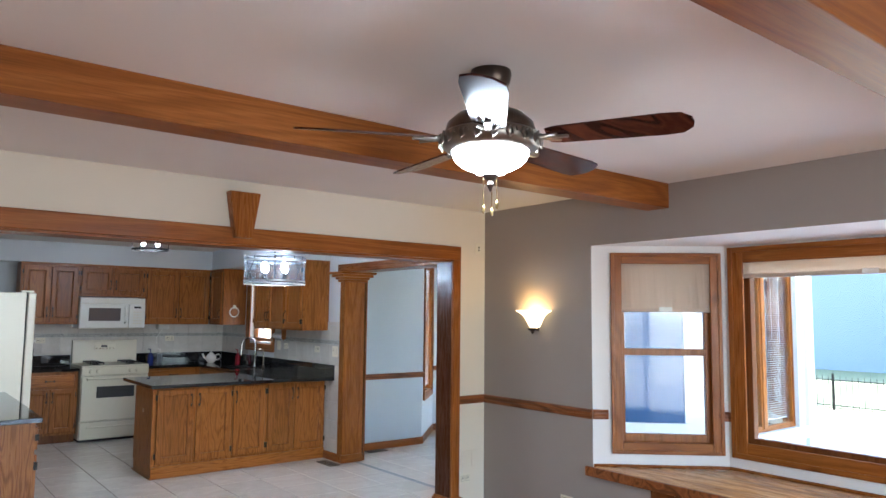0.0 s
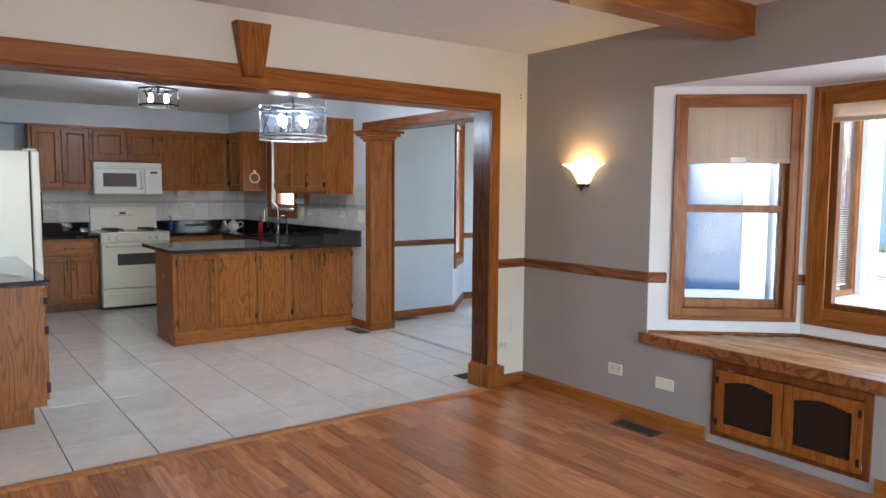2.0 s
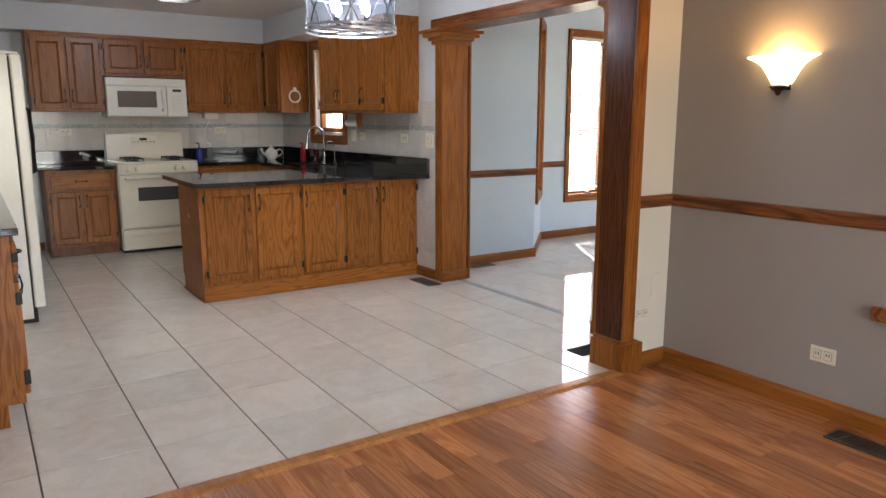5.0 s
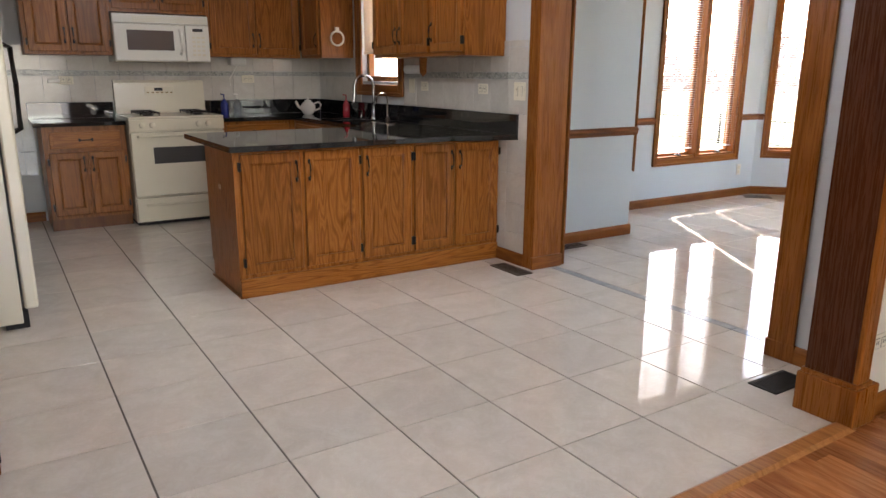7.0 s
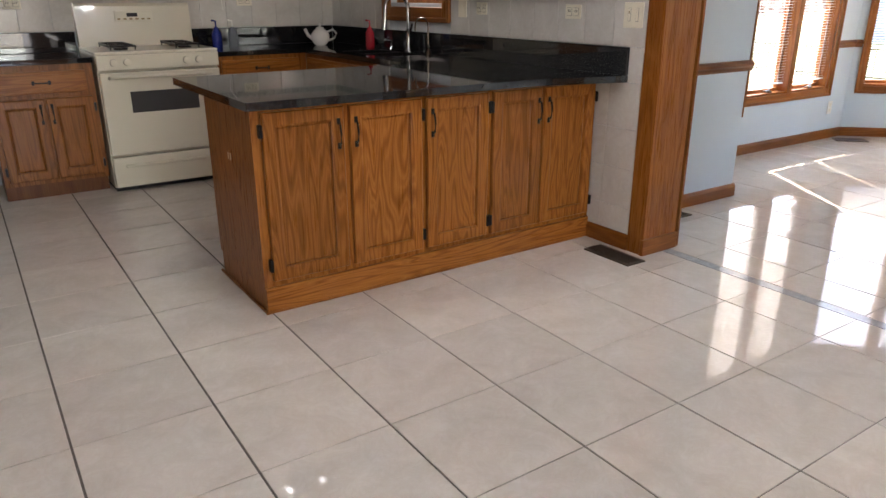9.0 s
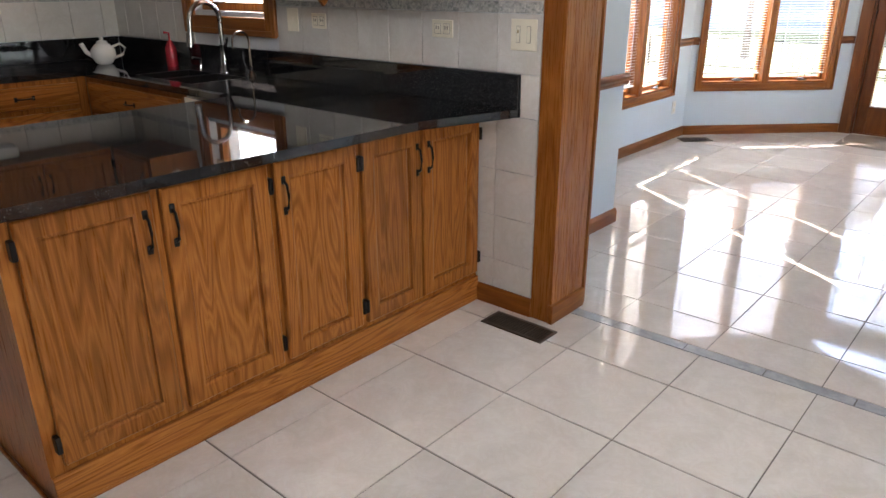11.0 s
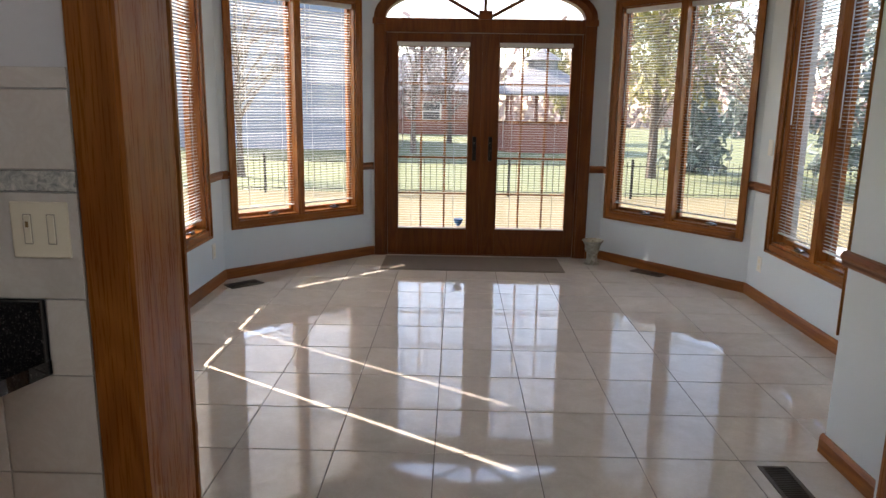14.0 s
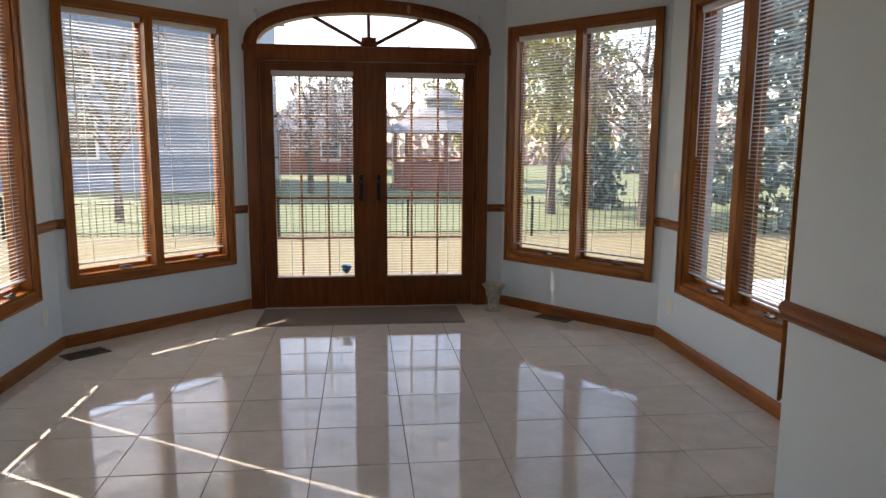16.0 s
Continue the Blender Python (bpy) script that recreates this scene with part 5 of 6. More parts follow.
part("backguard", bg, BISQUE, st).matrix_basis = Matrix(((0, 0, 1, 0), (1, 0, 0, 0), (0, 1, 0, 0), (0, 0, 0, 1)))
part("clock_panel", bx(0.25, 0.566, 1.07, 0.50, 0.574, 1.14, c=0.002), IVORY, st)
part("display", bx(0.33, 0.562, 1.10, 0.40, 0.568, 1.125), RUBBER, st)
for k in range(6):
    part("button_mark", bx(0.265 + 0.04 * k, 0.562, 1.08, 0.285 + 0.04 * k, 0.568, 1.09), BRASS, st)
for x in (0.12, 0.53):
    gr = bmesh.new()
    for y in (0.10, 0.20, 0.30, 0.40, 0.50):
        B(gr, x - 0.01, y, 0.925, x + 0.15, y + 0.010, 0.937)
    for xx in (x - 0.01, x + 0.065, x + 0.14):
        B(gr, xx, 0.10, 0.92, xx + 0.010, 0.51, 0.934)
    for xx in (x - 0.008, x + 0.142):
        for y in (0.105, 0.5):
            B(gr, xx, y, 0.904, xx + 0.007, y + 0.007, 0.925)
    part("burner_grate", gr, BLACK, st)
    for y in (0.18, 0.42):
        part("burner", lathe([(0.045, 0.905), (0.045, 0.915), (0.03, 0.922)], 16, Matrix.Translation((x + 0.07, y, 0))), BLACK, st, "", True)

# microwave over the range
mw = thing("microwave", pose(2.03, 9.60, 0), "white over-the-range microwave with a dark window", "microwave")
part("body", bx(0, 0.03, 1.343, 0.768, 0.395, 1.73, c=0.004), BISQUE, mw)
part("vent_grille", bx(0, 0.0, 1.655, 0.768, 0.035, 1.73, c=0.006), WHITEP, mw)
for k in range(4):
    part("vent_slot", bx(0.15, -0.003, 1.668 + k * 0.013, 0.75, 0.002, 1.673 + k * 0.013), IVORY, mw)
md = part("door", bx(0.0, -0.012, 1.35, 0.565, 0.03, 1.652, c=0.010), WHITEP, mw)
part("window", bx(0.10, -0.016, 1.44, 0.47, -0.010, 1.60, c=0.002), MWGLASS, md, "dark microwave window")
part("grip", tube([(0.525, -0.012, 1.41), (0.525, -0.04, 1.43), (0.525, -0.045, 1.50), (0.525, -0.04, 1.59), (0.525, -0.012, 1.61)], 0.013, 10), WHITEP, md, "", True)
part("control_panel", bx(0.57, -0.010, 1.35, 0.768, 0.03, 1.652, c=0.006), WHITEP, mw)
part("display", bx(0.63, -0.013, 1.60, 0.715, -0.008, 1.625), RUBBER, mw)
for r in range(5):
    for c in range(3):
        part("button", bx(0.622 + c * 0.04, -0.013, 1.40 + r * 0.036, 0.648 + c * 0.04, -0.008, 1.415 + r * 0.036), IVORY, mw)

# refrigerator and the counter before it
rf = thing("refrigerator", pose(0.40, 7.03, 0), "bisque side-by-side refrigerator with dark handles", "refrigerator")
part("body", bx(0, 0, 0.03, 0.70, 0.90, 1.715, c=0.006), BISQUE, rf)
part("kick_grille", bx(0.62, 0.02, 0.0, 0.725, 0.88, 0.085), RUBBER, rf)
for y0, y1, hy in ((0.002, 0.40, 0.36), (0.41, 0.898, 0.45)):
    d = part("door", bx(0.71, y0, 0.10, 0.775, y1, 1.715, c=0.012), BISQUE, rf)
    part("gasket", bx(0.70, y0 + 0.01, 0.11, 0.71, y1 - 0.01, 1.70), RUBBER, d)
    part("handle", tube([(0.775, hy, 0.95), (0.815, hy, 0.97), (0.82, hy, 1.2), (0.815, hy, 1.38), (0.775, hy, 1.40)], 0.012, 8), BLACK, d, "dark curved handle", True)
part("hinge_cover", bx(0.66, 0.03, 1.715, 0.76, 0.10, 1.735, c=0.005), BISQUE, rf)
u = thing("base_cabinet", pose(0.955, 5.255, 0, 0, 0, 90), "honey oak base cabinet with a plain end panel", "cabinet", "fridge side cabinets")
part("body", bx(0, 0, 0.10, 1.74, 0.60, 0.84), OAK, u)
part("toe_kick", bx(0, 0.07, 0, 1.74, 0.60, 0.10), OAK, u)
cab_door(u, 0.03, 0.42, 0.13, 0.63, 1, 0.54)
cab_door(u, 0.45, 0.84, 0.13, 0.63, -1, 0.54)
drawer(u, 0.03, 0.42, 0.66, 0.81)
cab_door(u, 0.88, 1.27, 0.13, 0.81, 1)
cab_door(u, 1.30, 1.70, 0.13, 0.81, -1)
for hz in (0.22, 0.74):
    part("hinge", bx(0.015, -0.026, hz - 0.02, 0.028, -0.001, hz + 0.02, c=0.003), BLACK, u)
wt2 = tagged(part("worktop", bx(0.335, 5.225, TOP - 0.032, 0.99, 7.02, TOP, c=0.004), GRANITE), "polished black granite worktop beside the refrigerator", "worktop")

# pendant drum lamp
pd = thing("pendant_lamp", pose(2.725, 5.575, 0), "drum pendant lamp of dark metal rings with lit bulbs", "pendant lamp")
for z in (2.045, 2.0, 1.83, 1.805):
    r = 0.255
    rg = lathe([(r - 0.004, z - 0.006), (r + 0.002, z - 0.006), (r + 0.002, z + 0.006), (r - 0.004, z + 0.006), (r - 0.004, z - 0.006)], 40)
    part("ring", rg, NICKEL, pd)
part("shade", lathe([(0.249, 1.81), (0.249, 2.04)], 40, cap=False), SMOKE, pd, "sheer smoky grey drum shade", True)
for k in range(14):
    a = 2 * math.pi * k / 14
    b = a + 0.38 * (1 if k % 2 else -1)
    pts = [(0.253 * math.cos(a + (b - a) * (0.5 - 0.5 * math.cos(math.pi * s / 6))), 0.253 * math.sin(a + (b - a) * (0.5 - 0.5 * math.cos(math.pi * s / 6))), 2.04 - 0.23 * s / 6) for s in range(7)]
    part("lattice_bar", tube(pts, 0.0038, 6), BLACK, pd)
hub = tube([(0, 0, 1.83), (0, 0, 2.10)], 0.009, 8)
for k in range(2):
    a = math.pi * k / 2 + 0.4
    tube([(-0.25 * math.cos(a), -0.25 * math.sin(a), 2.045), (0.25 * math.cos(a), 0.25 * math.sin(a), 2.045)], 0.004, 6, hub)
    tube([(-0.25 * math.cos(a), -0.25 * math.sin(a), 1.81), (0.25 * math.cos(a), 0.25 * math.sin(a), 1.81)], 0.004, 6, hub)
part("hub", hub, BLACK, pd)
for k in range(4):
    a = math.pi * k / 2 + 0.25
    x, y = 0.115 * math.cos(a), 0.115 * math.sin(a)
    part("socket_arm", tube([(0, 0, 1.84), (x * 0.6, y * 0.6, 1.835), (x, y, 1.86), (x, y, 1.905)], 0.009, 8), BLACK, pd)
    part("bulb", lathe([(0.010, 1.905), (0.019, 1.925), (0.022, 1.945), (0.016, 1.975), (0.004, 1.99)], 14, Matrix.Translation((x, y, 0))), BULB, pd, "glowing bulb", True)
ch = bmesh.new()
for k in range(11):
    z = 2.10 + k * 0.03
    turn = Matrix.Translation((0, 0, z)) @ Matrix.Rotation(radians(90 * (k % 2)), 4, "Z")
    ring_pts = [turn @ Vector((0.009 * math.cos(2 * math.pi * s / 10), 0, 0.02 * math.sin(2 * math.pi * s / 10))) for s in range(11)]
    tube(ring_pts, 0.0028, 5, ch)
part("chain", ch, CHROME, pd)
part("ceiling_plate", lathe([(0.06, H1), (0.06, H1 - 0.015), (0.02, H1 - 0.03)], 20), CHROME, pd, "", True)

# flush lamp
fl = thing("flush_ceiling_lamp", pose(2.19, 7.32, 0), "small drum ceiling lamp of dark metal bars with lit bulbs", "ceiling lamp")
part("ceiling_plate", lathe([(0.12, H1), (0.12, H1 - 0.025), (0.03, H1 - 0.04)], 24), BLACK, fl, "", True)
part("stem", tube([(0, 0, H1), (0, 0, 2.28)], 0.012, 8), BLACK, fl)
for z in (2.325, 2.18):
    part("ring", lathe([(0.168, z - 0.008), (0.175, z - 0.008), (0.175, z + 0.008), (0.168, z + 0.008), (0.168, z - 0.008)], 32), BLACK, fl)
for k in range(12):
    a, b = 2 * math.pi * k / 12, 2 * math.pi * (k + (0.8 if k % 2 else -0.8)) / 12
    part("lattice_bar", tube([(0.171 * math.cos(a), 0.171 * math.sin(a), 2.325), (0.171 * math.cos((a + b) / 2), 0.171 * math.sin((a + b) / 2), 2.25), (0.171 * math.cos(b), 0.171 * math.sin(b), 2.18)], 0.004, 5), BLACK, fl)
for k in range(2):
    y = 0.07 * (1 if k else -1)
    part("bulb", lathe([(0.010, 2.29), (0.017, 2.265), (0.022, 2.245), (0.015, 2.218), (0.004, 2.21)], 14, Matrix.Translation((y, 0, 0))), SMALLBULB, fl, "glowing bulb", True)
    part("socket", tube([(y, 0, 2.285), (y, 0, 2.32)], 0.012, 8), BLACK, fl)
part("crossbar", tube([(-0.17, 0, 2.325), (0.17, 0, 2.325)], 0.005, 6), BLACK, fl)

# plates on the tiled walls
kw = XK - 0.008
plate("light_switch", pose(kw, 6.733, 1.152, 0, 0, -90), 0.118, 0.115, "ivory double cover plate on the tiled wall", [(-0.024, 0.002, 0.018, 0.062, GREYP), (0.024, 0.002, 0.018, 0.062, GREYP), (-0.024, 0.002, 0.0145, 0.058, IVORY, 0.001), (0.024, 0.002, 0.0145, 0.058, IVORY, 0.001), (-0.024, 0.012, 0.006, 0.012, BRASS, 0.002)])
plate("wall_outlet", pose(kw, 7.138, 1.16, 0, 0, -90), 0.112, 0.07, "ivory double outlet on the tiled wall", RECEPT)
plate("wall_outlet", pose(kw, 7.92, 1.165, 0, 0, -90), 0.105, 0.07, "ivory double outlet on the tiled wall", RECEPT)
plate("light_switch", pose(kw, 8.12, 1.165, 0, 0, -90), 0.085, 0.11, "ivory switch plate beside the sink window", [(0, 0.0, 0.012, 0.024, IVORY)])
plate("wall_outlet", pose(1.68, YB - 0.008, 1.19), 0.11, 0.07, "ivory outlet near the range with a plug", RECEPT)
plug = thing("plug_adapter", pose(1.60, YB - 0.014, 1.185), "white plug adapter on the backsplash", "plug")
part("body", bx(-0.06, -0.03, -0.015, 0.03, 0, 0.015, c=0.004), WHITEP, plug)
plate("wall_outlet", pose(3.245, YB - 0.008, 1.20), 0.12, 0.07, "ivory outlet between the bottles and the range", RECEPT)
jar = thing("can_opener", pose(3.12, YB - 0.10, 1.335), "white appliance hung under the wall cabinet with a cord", "can opener")
part("body", bx(-0.075, -0.06, -0.01, 0.075, 0.06, 0.06, c=0.015), WHITEP, jar)
part("cord", tube([(0.02, 0.06, 0), (0.0, 0.085, -0.05), (-0.05, 0.087, -0.13), (-0.045, 0.087, -0.20)], 0.004, 6), WHITEP, jar)

# ---- sunroom things ----
mt = thing("door_mat", pose(8.765, 5.75, 0), "thin taupe woven mat before the garden door", "mat")
part("mat_top", bx(-0.255, -0.77, 0, 0.255, 0.77, 0.008, c=0.003), MATW, mt)
part("binding", bx(-0.28, -0.795, 0, 0.28, 0.795, 0.0045, c=0.002), MATW, mt)
pot = thing("urn_planter", pose(8.86, 4.665, 0), "small weathered stone urn on the tiles by the door", "urn")
part("bowl", lathe([(0.045, 0.10), (0.06, 0.12), (0.068, 0.17), (0.085, 0.205), (0.098, 0.215), (0.095, 0.222), (0.078, 0.21), (0.05, 0.15)], 20), STONEPOT, pot, "", True)
part("foot", lathe([(0.065, 0), (0.065, 0.02), (0.05, 0.03), (0.048, 0.085), (0.05, 0.10)], 20), STONEPOT, pot, "", True)
cup = thing("door_stop_cup", pose(XD + 0.05, 5.877, 0.285), "small blue plastic cup hung inside the door glass", "cup")
part("cup", lathe([(0.012, 0), (0.035, 0.02), (0.045, 0.06), (0.04, 0.062), (0.03, 0.03)], 16), AQUA, cup, "", True)
part("suction_disc", lathe([(0.02, -0.004), (0.02, 0.0), (0.008, 0.004)], 12), AQUA, cup)
plate("wall_outlet", pose(7.80, YL, 0.28), 0.072, 0.115, "white outlet low on the sunroom wall", [(0, 0.022, 0.03, 0.03, IVORY), (0, -0.022, 0.03, 0.03, IVORY)], WHITEP)
plate("wall_outlet", pose(7.745, YR, 0.275, 0, 0, 180), 0.072, 0.115, "white outlet low on the sunroom wall", [(0, 0.022, 0.03, 0.03, IVORY), (0, -0.022, 0.03, 0.03, IVORY)], WHITEP)
plate("light_switch", pose(7.765, YR, 1.13, 0, 0, 180), 0.072, 0.115, "white switch between the sunroom windows", [(0, 0.0, 0.012, 0.028, WHITEP)], WHITEP)
cf = thing("ceiling_light_kit", pose(6.75, 5.53, 0), "ceiling lamp with frosted glass shades and a pull chain", "ceiling lamp")
part("stem", tube([(0, 0, H2), (0, 0, 2.30)], 0.015, 8), BRONZE, cf)
part("hub", lathe([(0.02, 2.34), (0.06, 2.32), (0.06, 2.28), (0.02, 2.26)], 16), BRONZE, cf, "", True)
for k in range(3):
    a = 2 * math.pi * k / 3 + 0.5
    part("glass_shade", lathe([(0.025, 2.27), (0.045, 2.23), (0.065, 2.17), (0.07, 2.13), (0.066, 2.13), (0.04, 2.22)], 16, Matrix.Translation((0.13 * math.cos(a), 0.13 * math.sin(a), 0))), PORCELAIN, cf, "unlit frosted glass shade", True)
    part("arm", tube([(0, 0, 2.30), (0.13 * math.cos(a), 0.13 * math.sin(a), 2.28)], 0.008, 6), BRONZE, cf)
pc = tube([(0.0, -0.02, 2.27), (0.0, -0.02, 2.03)], 0.0015, 5)
lathe([(0.002, 2.03), (0.008, 2.02), (0.008, 2.0), (0.002, 1.985)], 8, Matrix.Translation((0, -0.02, 0)), pc)
part("pull_chain", pc, BRASS, cf)


# ---- outdoors ----
G = -0.55
tagged(part("ground", bx(-300, -300, G - 0.5, 300, 300, G), GRASS), "dry yellowish spring lawn reaching far off", "lawn", "", "structure")
tagged(part("lawn_strip", bx(18, -60, G, 60, 60, G + 0.012), GREEN), "greener lawn beyond the fence", "lawn", "", "structure")
tagged(part("patio", prism([(4.3, -9), (12.5, -9), (12.5, 2.2), (9.6, 3.2), (4.3, 3.2)], G, G + 0.03), CONC), "pale sunlit concrete patio outside the bay", "patio", "", "structure")

# clapboards on the outside of the sunroom, facing the bay
sid = tagged(part("wall_sunroom_cladding", bx(XS - 0.07, YR - 0.14, G, 6.29, YR - 0.123, H2), SIDING), "white horizontal clapboards on the sunroom's outside", "cladding", "", "structure")
bm = bmesh.new()
v = [bm.verts.new(p) for p in ((0, 0, 0), (0.26, 0, 0), (0.26, 0.012, 0.11), (0, 0.012, 0.11), (0, 0.014, 0), (0.26, 0.014, 0), (0.26, 0.014, 0.11), (0, 0.014, 0.11))]
for f in ((0, 1, 2, 3), (0, 4, 5, 1), (3, 2, 6, 7), (0, 3, 7, 4), (1, 5, 6, 2)):
    bm.faces.new([v[k] for k in f])
bme = mesh_of(bm, "clapboard", SIDING)
for k in range(25):
    piece("clapboard", bme, sid, XS - 0.06, YR - 0.156, G + 0.04 + 0.108 * k)
tr_ = bmesh.new()
for x0, x1 in ((6.27, 6.39), (7.585, 7.705)):
    B(tr_, x0, YR - 0.165, WZ0 - 0.1, x1, YR - 0.12, WZ1 + 0.1)
B(tr_, 6.27, YR - 0.165, WZ1, 7.705, YR - 0.12, WZ1 + 0.12)
B(tr_, 6.23, YR - 0.18, WZ0 - 0.12, 7.745, YR - 0.12, WZ0)
B(tr_, 7.80, YR - 0.165, G, 7.95, YR - 0.12, H2)
tagged(part("trim_outside", tr_, SIDING), "white outside trim round the sunroom window", "trim", "", "structure")
wall_out = bx(XF + 0.15, -2.6, G, XF + 0.16, 0.0, H1)
tagged(part("wall_outside", wall_out, SIDING), "white outside wall", "wall", "", "structure")
jt = bmesh.new()
for q in ((0.0, G, 0.2, H2), (0.90, G, 1.02, H2), (0.2, WZ1 - 0.03, 0.90, H2), (0.2, G, 0.90, 0.59), (0.16, 0.55, 0.94, 0.61)):
    B(jt, q[0], 0.101, q[1], q[2], 0.135 if q[1] != 0.55 else 0.158, q[3])
return_out = along((XS, YR), (XJ, PR))
# added sheet: sky's reflection in the return window, painted as plain blue
sky_sheet = tagged(part("sky_reflection_sheet", bx(0.2, 0.118, 0.61, 0.90, 0.124, WZ1 - 0.03), SKYBLUE), "opaque sheet over the return window, coloured like reflected sky", "window", "", "structure")
outside = tagged(part("trim_return_outside", jt, SIDING), "white outside boards round the return window", "trim", "", "structure")
sky_sheet.matrix_basis = outside.matrix_basis = return_out
tagged(part("roof_sunroom", prism([(4.0, 2.9), (8.3, 2.9), (9.7, 4.2), (9.7, 6.9), (8.3, 8.3), (4.0, 8.3)], H2 + 0.1, H2 + 0.25), ROOF), "grey roof over the sunroom", "roof", "", "structure")
tagged(part("roof_house", bx(-3.2, -3.2, H1 + 0.1, 4.4, 10.6, H1 + 0.35), ROOF), "grey roof over the house", "roof", "", "structure")


def clap_house(name, x, y, w, d, h, material, label, windows):
    """A neighbour's house facing -x at x, from y to y + w."""
    t = thing(name, pose(x, y, G), label, "house")
    part("wall", bx(0, 0, 0, d, w, h), material, t)
    n = int(h / 0.16)
    for k in range(n):
        part("clapboard", bx(-0.02, -0.01, k * 0.16 + 0.145, 0.0, w + 0.01, k * 0.16 + 0.16), material, t)
    rf_ = bmesh.new()
    e = 0.5
    a = [rf_.verts.new(p) for p in ((-e, -e, h), (-e, w + e, h), (d + e, w + e, h), (d + e, -e, h))]
    b = [rf_.verts.new(p) for p in ((d / 2, 1.5, h + 2.4), (d / 2, w - 1.5, h + 2.4))]
    for f in ((a[0], a[1], b[1], b[0]), (a[2], a[3], b[0], b[1]), (a[1], a[2], b[1]), (a[3], a[0], b[0]), (a[3], a[2], a[1], a[0])):
        rf_.faces.new(f)
    part("roof", rf_, ROOF, t)
    for wy, wz, ww, wh in windows:
        wf = bmesh.new()
        for q in ((wy - 0.1, wz - 0.1, wy, wz + wh + 0.1), (wy + ww, wz - 0.1, wy + ww + 0.1, wz + wh + 0.1), (wy, wz - 0.1, wy + ww, wz), (wy, wz + wh, wy + ww, wz + wh + 0.1), (wy, wz + wh / 2 - 0.03, wy + ww, wz + wh / 2 + 0.03)):
            B(wf, -0.06, q[0], q[1], 0.02, q[2], q[3])
        wd = part("window", wf, SIDING, t)
        part("pane", bx(-0.03, wy, wz, -0.015, wy + ww, wz + wh), DGLASS, wd)
    return t


clap_house("neighbour_house", 31.0, 9.9, 9.5, 9.0, 7.6, BLUESID, "blue-grey clapboard house with white windows across the lawn", ((5.6, 1.3, 0.9, 1.5), (5.6, 3.9, 0.9, 1.2)))
clap_house("brick_house", 46.0, 5.0, 6.0, 8.0, 2.6, REDBR, "far red-brown house behind bare trees", ((2.0, 0.9, 1.0, 1.0), (6.0, 0.9, 1.0, 1.0)))

gz = thing("garden_pavilion", pose(33.0, 2.4, G), "grey-roofed garden pavilion on dark posts", "pavilion")
for k in range(8):
    a = 2 * math.pi * k / 8
    part("post", bx(1.9 * math.cos(a) - 0.07, 1.9 * math.sin(a) - 0.07, 0, 1.9 * math.cos(a) + 0.07, 1.9 * math.sin(a) + 0.07, 2.3), REDBR, gz)
part("roof", lathe([(2.5, 2.3), (2.45, 2.4), (0.8, 3.3), (0.7, 3.35)], 8), ROOF, gz)
part("cupola", lathe([(0.6, 3.35), (0.6, 3.7), (0.85, 3.7), (0.05, 4.2)], 8), ROOF, gz)
part("parapet", lathe([(1.9, 0.2), (1.9, 1.1), (1.85, 1.1), (1.85, 0.2)], 8), REDBR, gz)
part("deck", lathe([(2.1, 0), (2.1, 0.2), (0.01, 0.2)], 8), REDBR, gz)

# black picket fence across the lawn
fe = thing("garden_fence", pose(17.6, -16, G), "black metal picket fence across the lawn", "fence")
pk = mesh_of(bx(-0.0055, -0.0055, 0.03, 0.0055, 0.0055, 0.78), "picket", BLACK)
for k in range(290):
    piece("picket", pk, fe, 0, 4 + k * 0.13, 0)
for z in (0.10, 0.68):
    part("rail", bx(-0.012, 0, z, 0.012, 42, z + 0.02), BLACK, fe)
for k in range(17):
    part("post", bx(-0.02, k * 2.6 - 0.02, 0, 0.02, k * 2.6 + 0.02, 0.84), BLACK, fe)


def leaves(count, place, size, seed):
    """Many small leaf cards at places given by a function of a random source."""
    rnd = random.Random(seed)
    verts, faces = [], []
    for k in range(count):
        c = Vector(place(rnd))
        q = Euler((rnd.uniform(0, 6.3), rnd.uniform(0, 6.3), rnd.uniform(0, 6.3))).to_matrix()
        s = size * rnd.uniform(0.5, 1.3)
        n = len(verts)
        for p in ((-s, -s * 0.35, 0), (s, -s * 0.35, 0), (s * 0.8, s * 0.35, 0), (-s * 0.8, s * 0.35, 0)):
            verts.append(c + q @ Vector(p))
        faces.append((n, n + 1, n + 2, n + 3))
    me = bpy.data.meshes.new("crown")
    me.from_pydata(verts, [], faces)
    return me


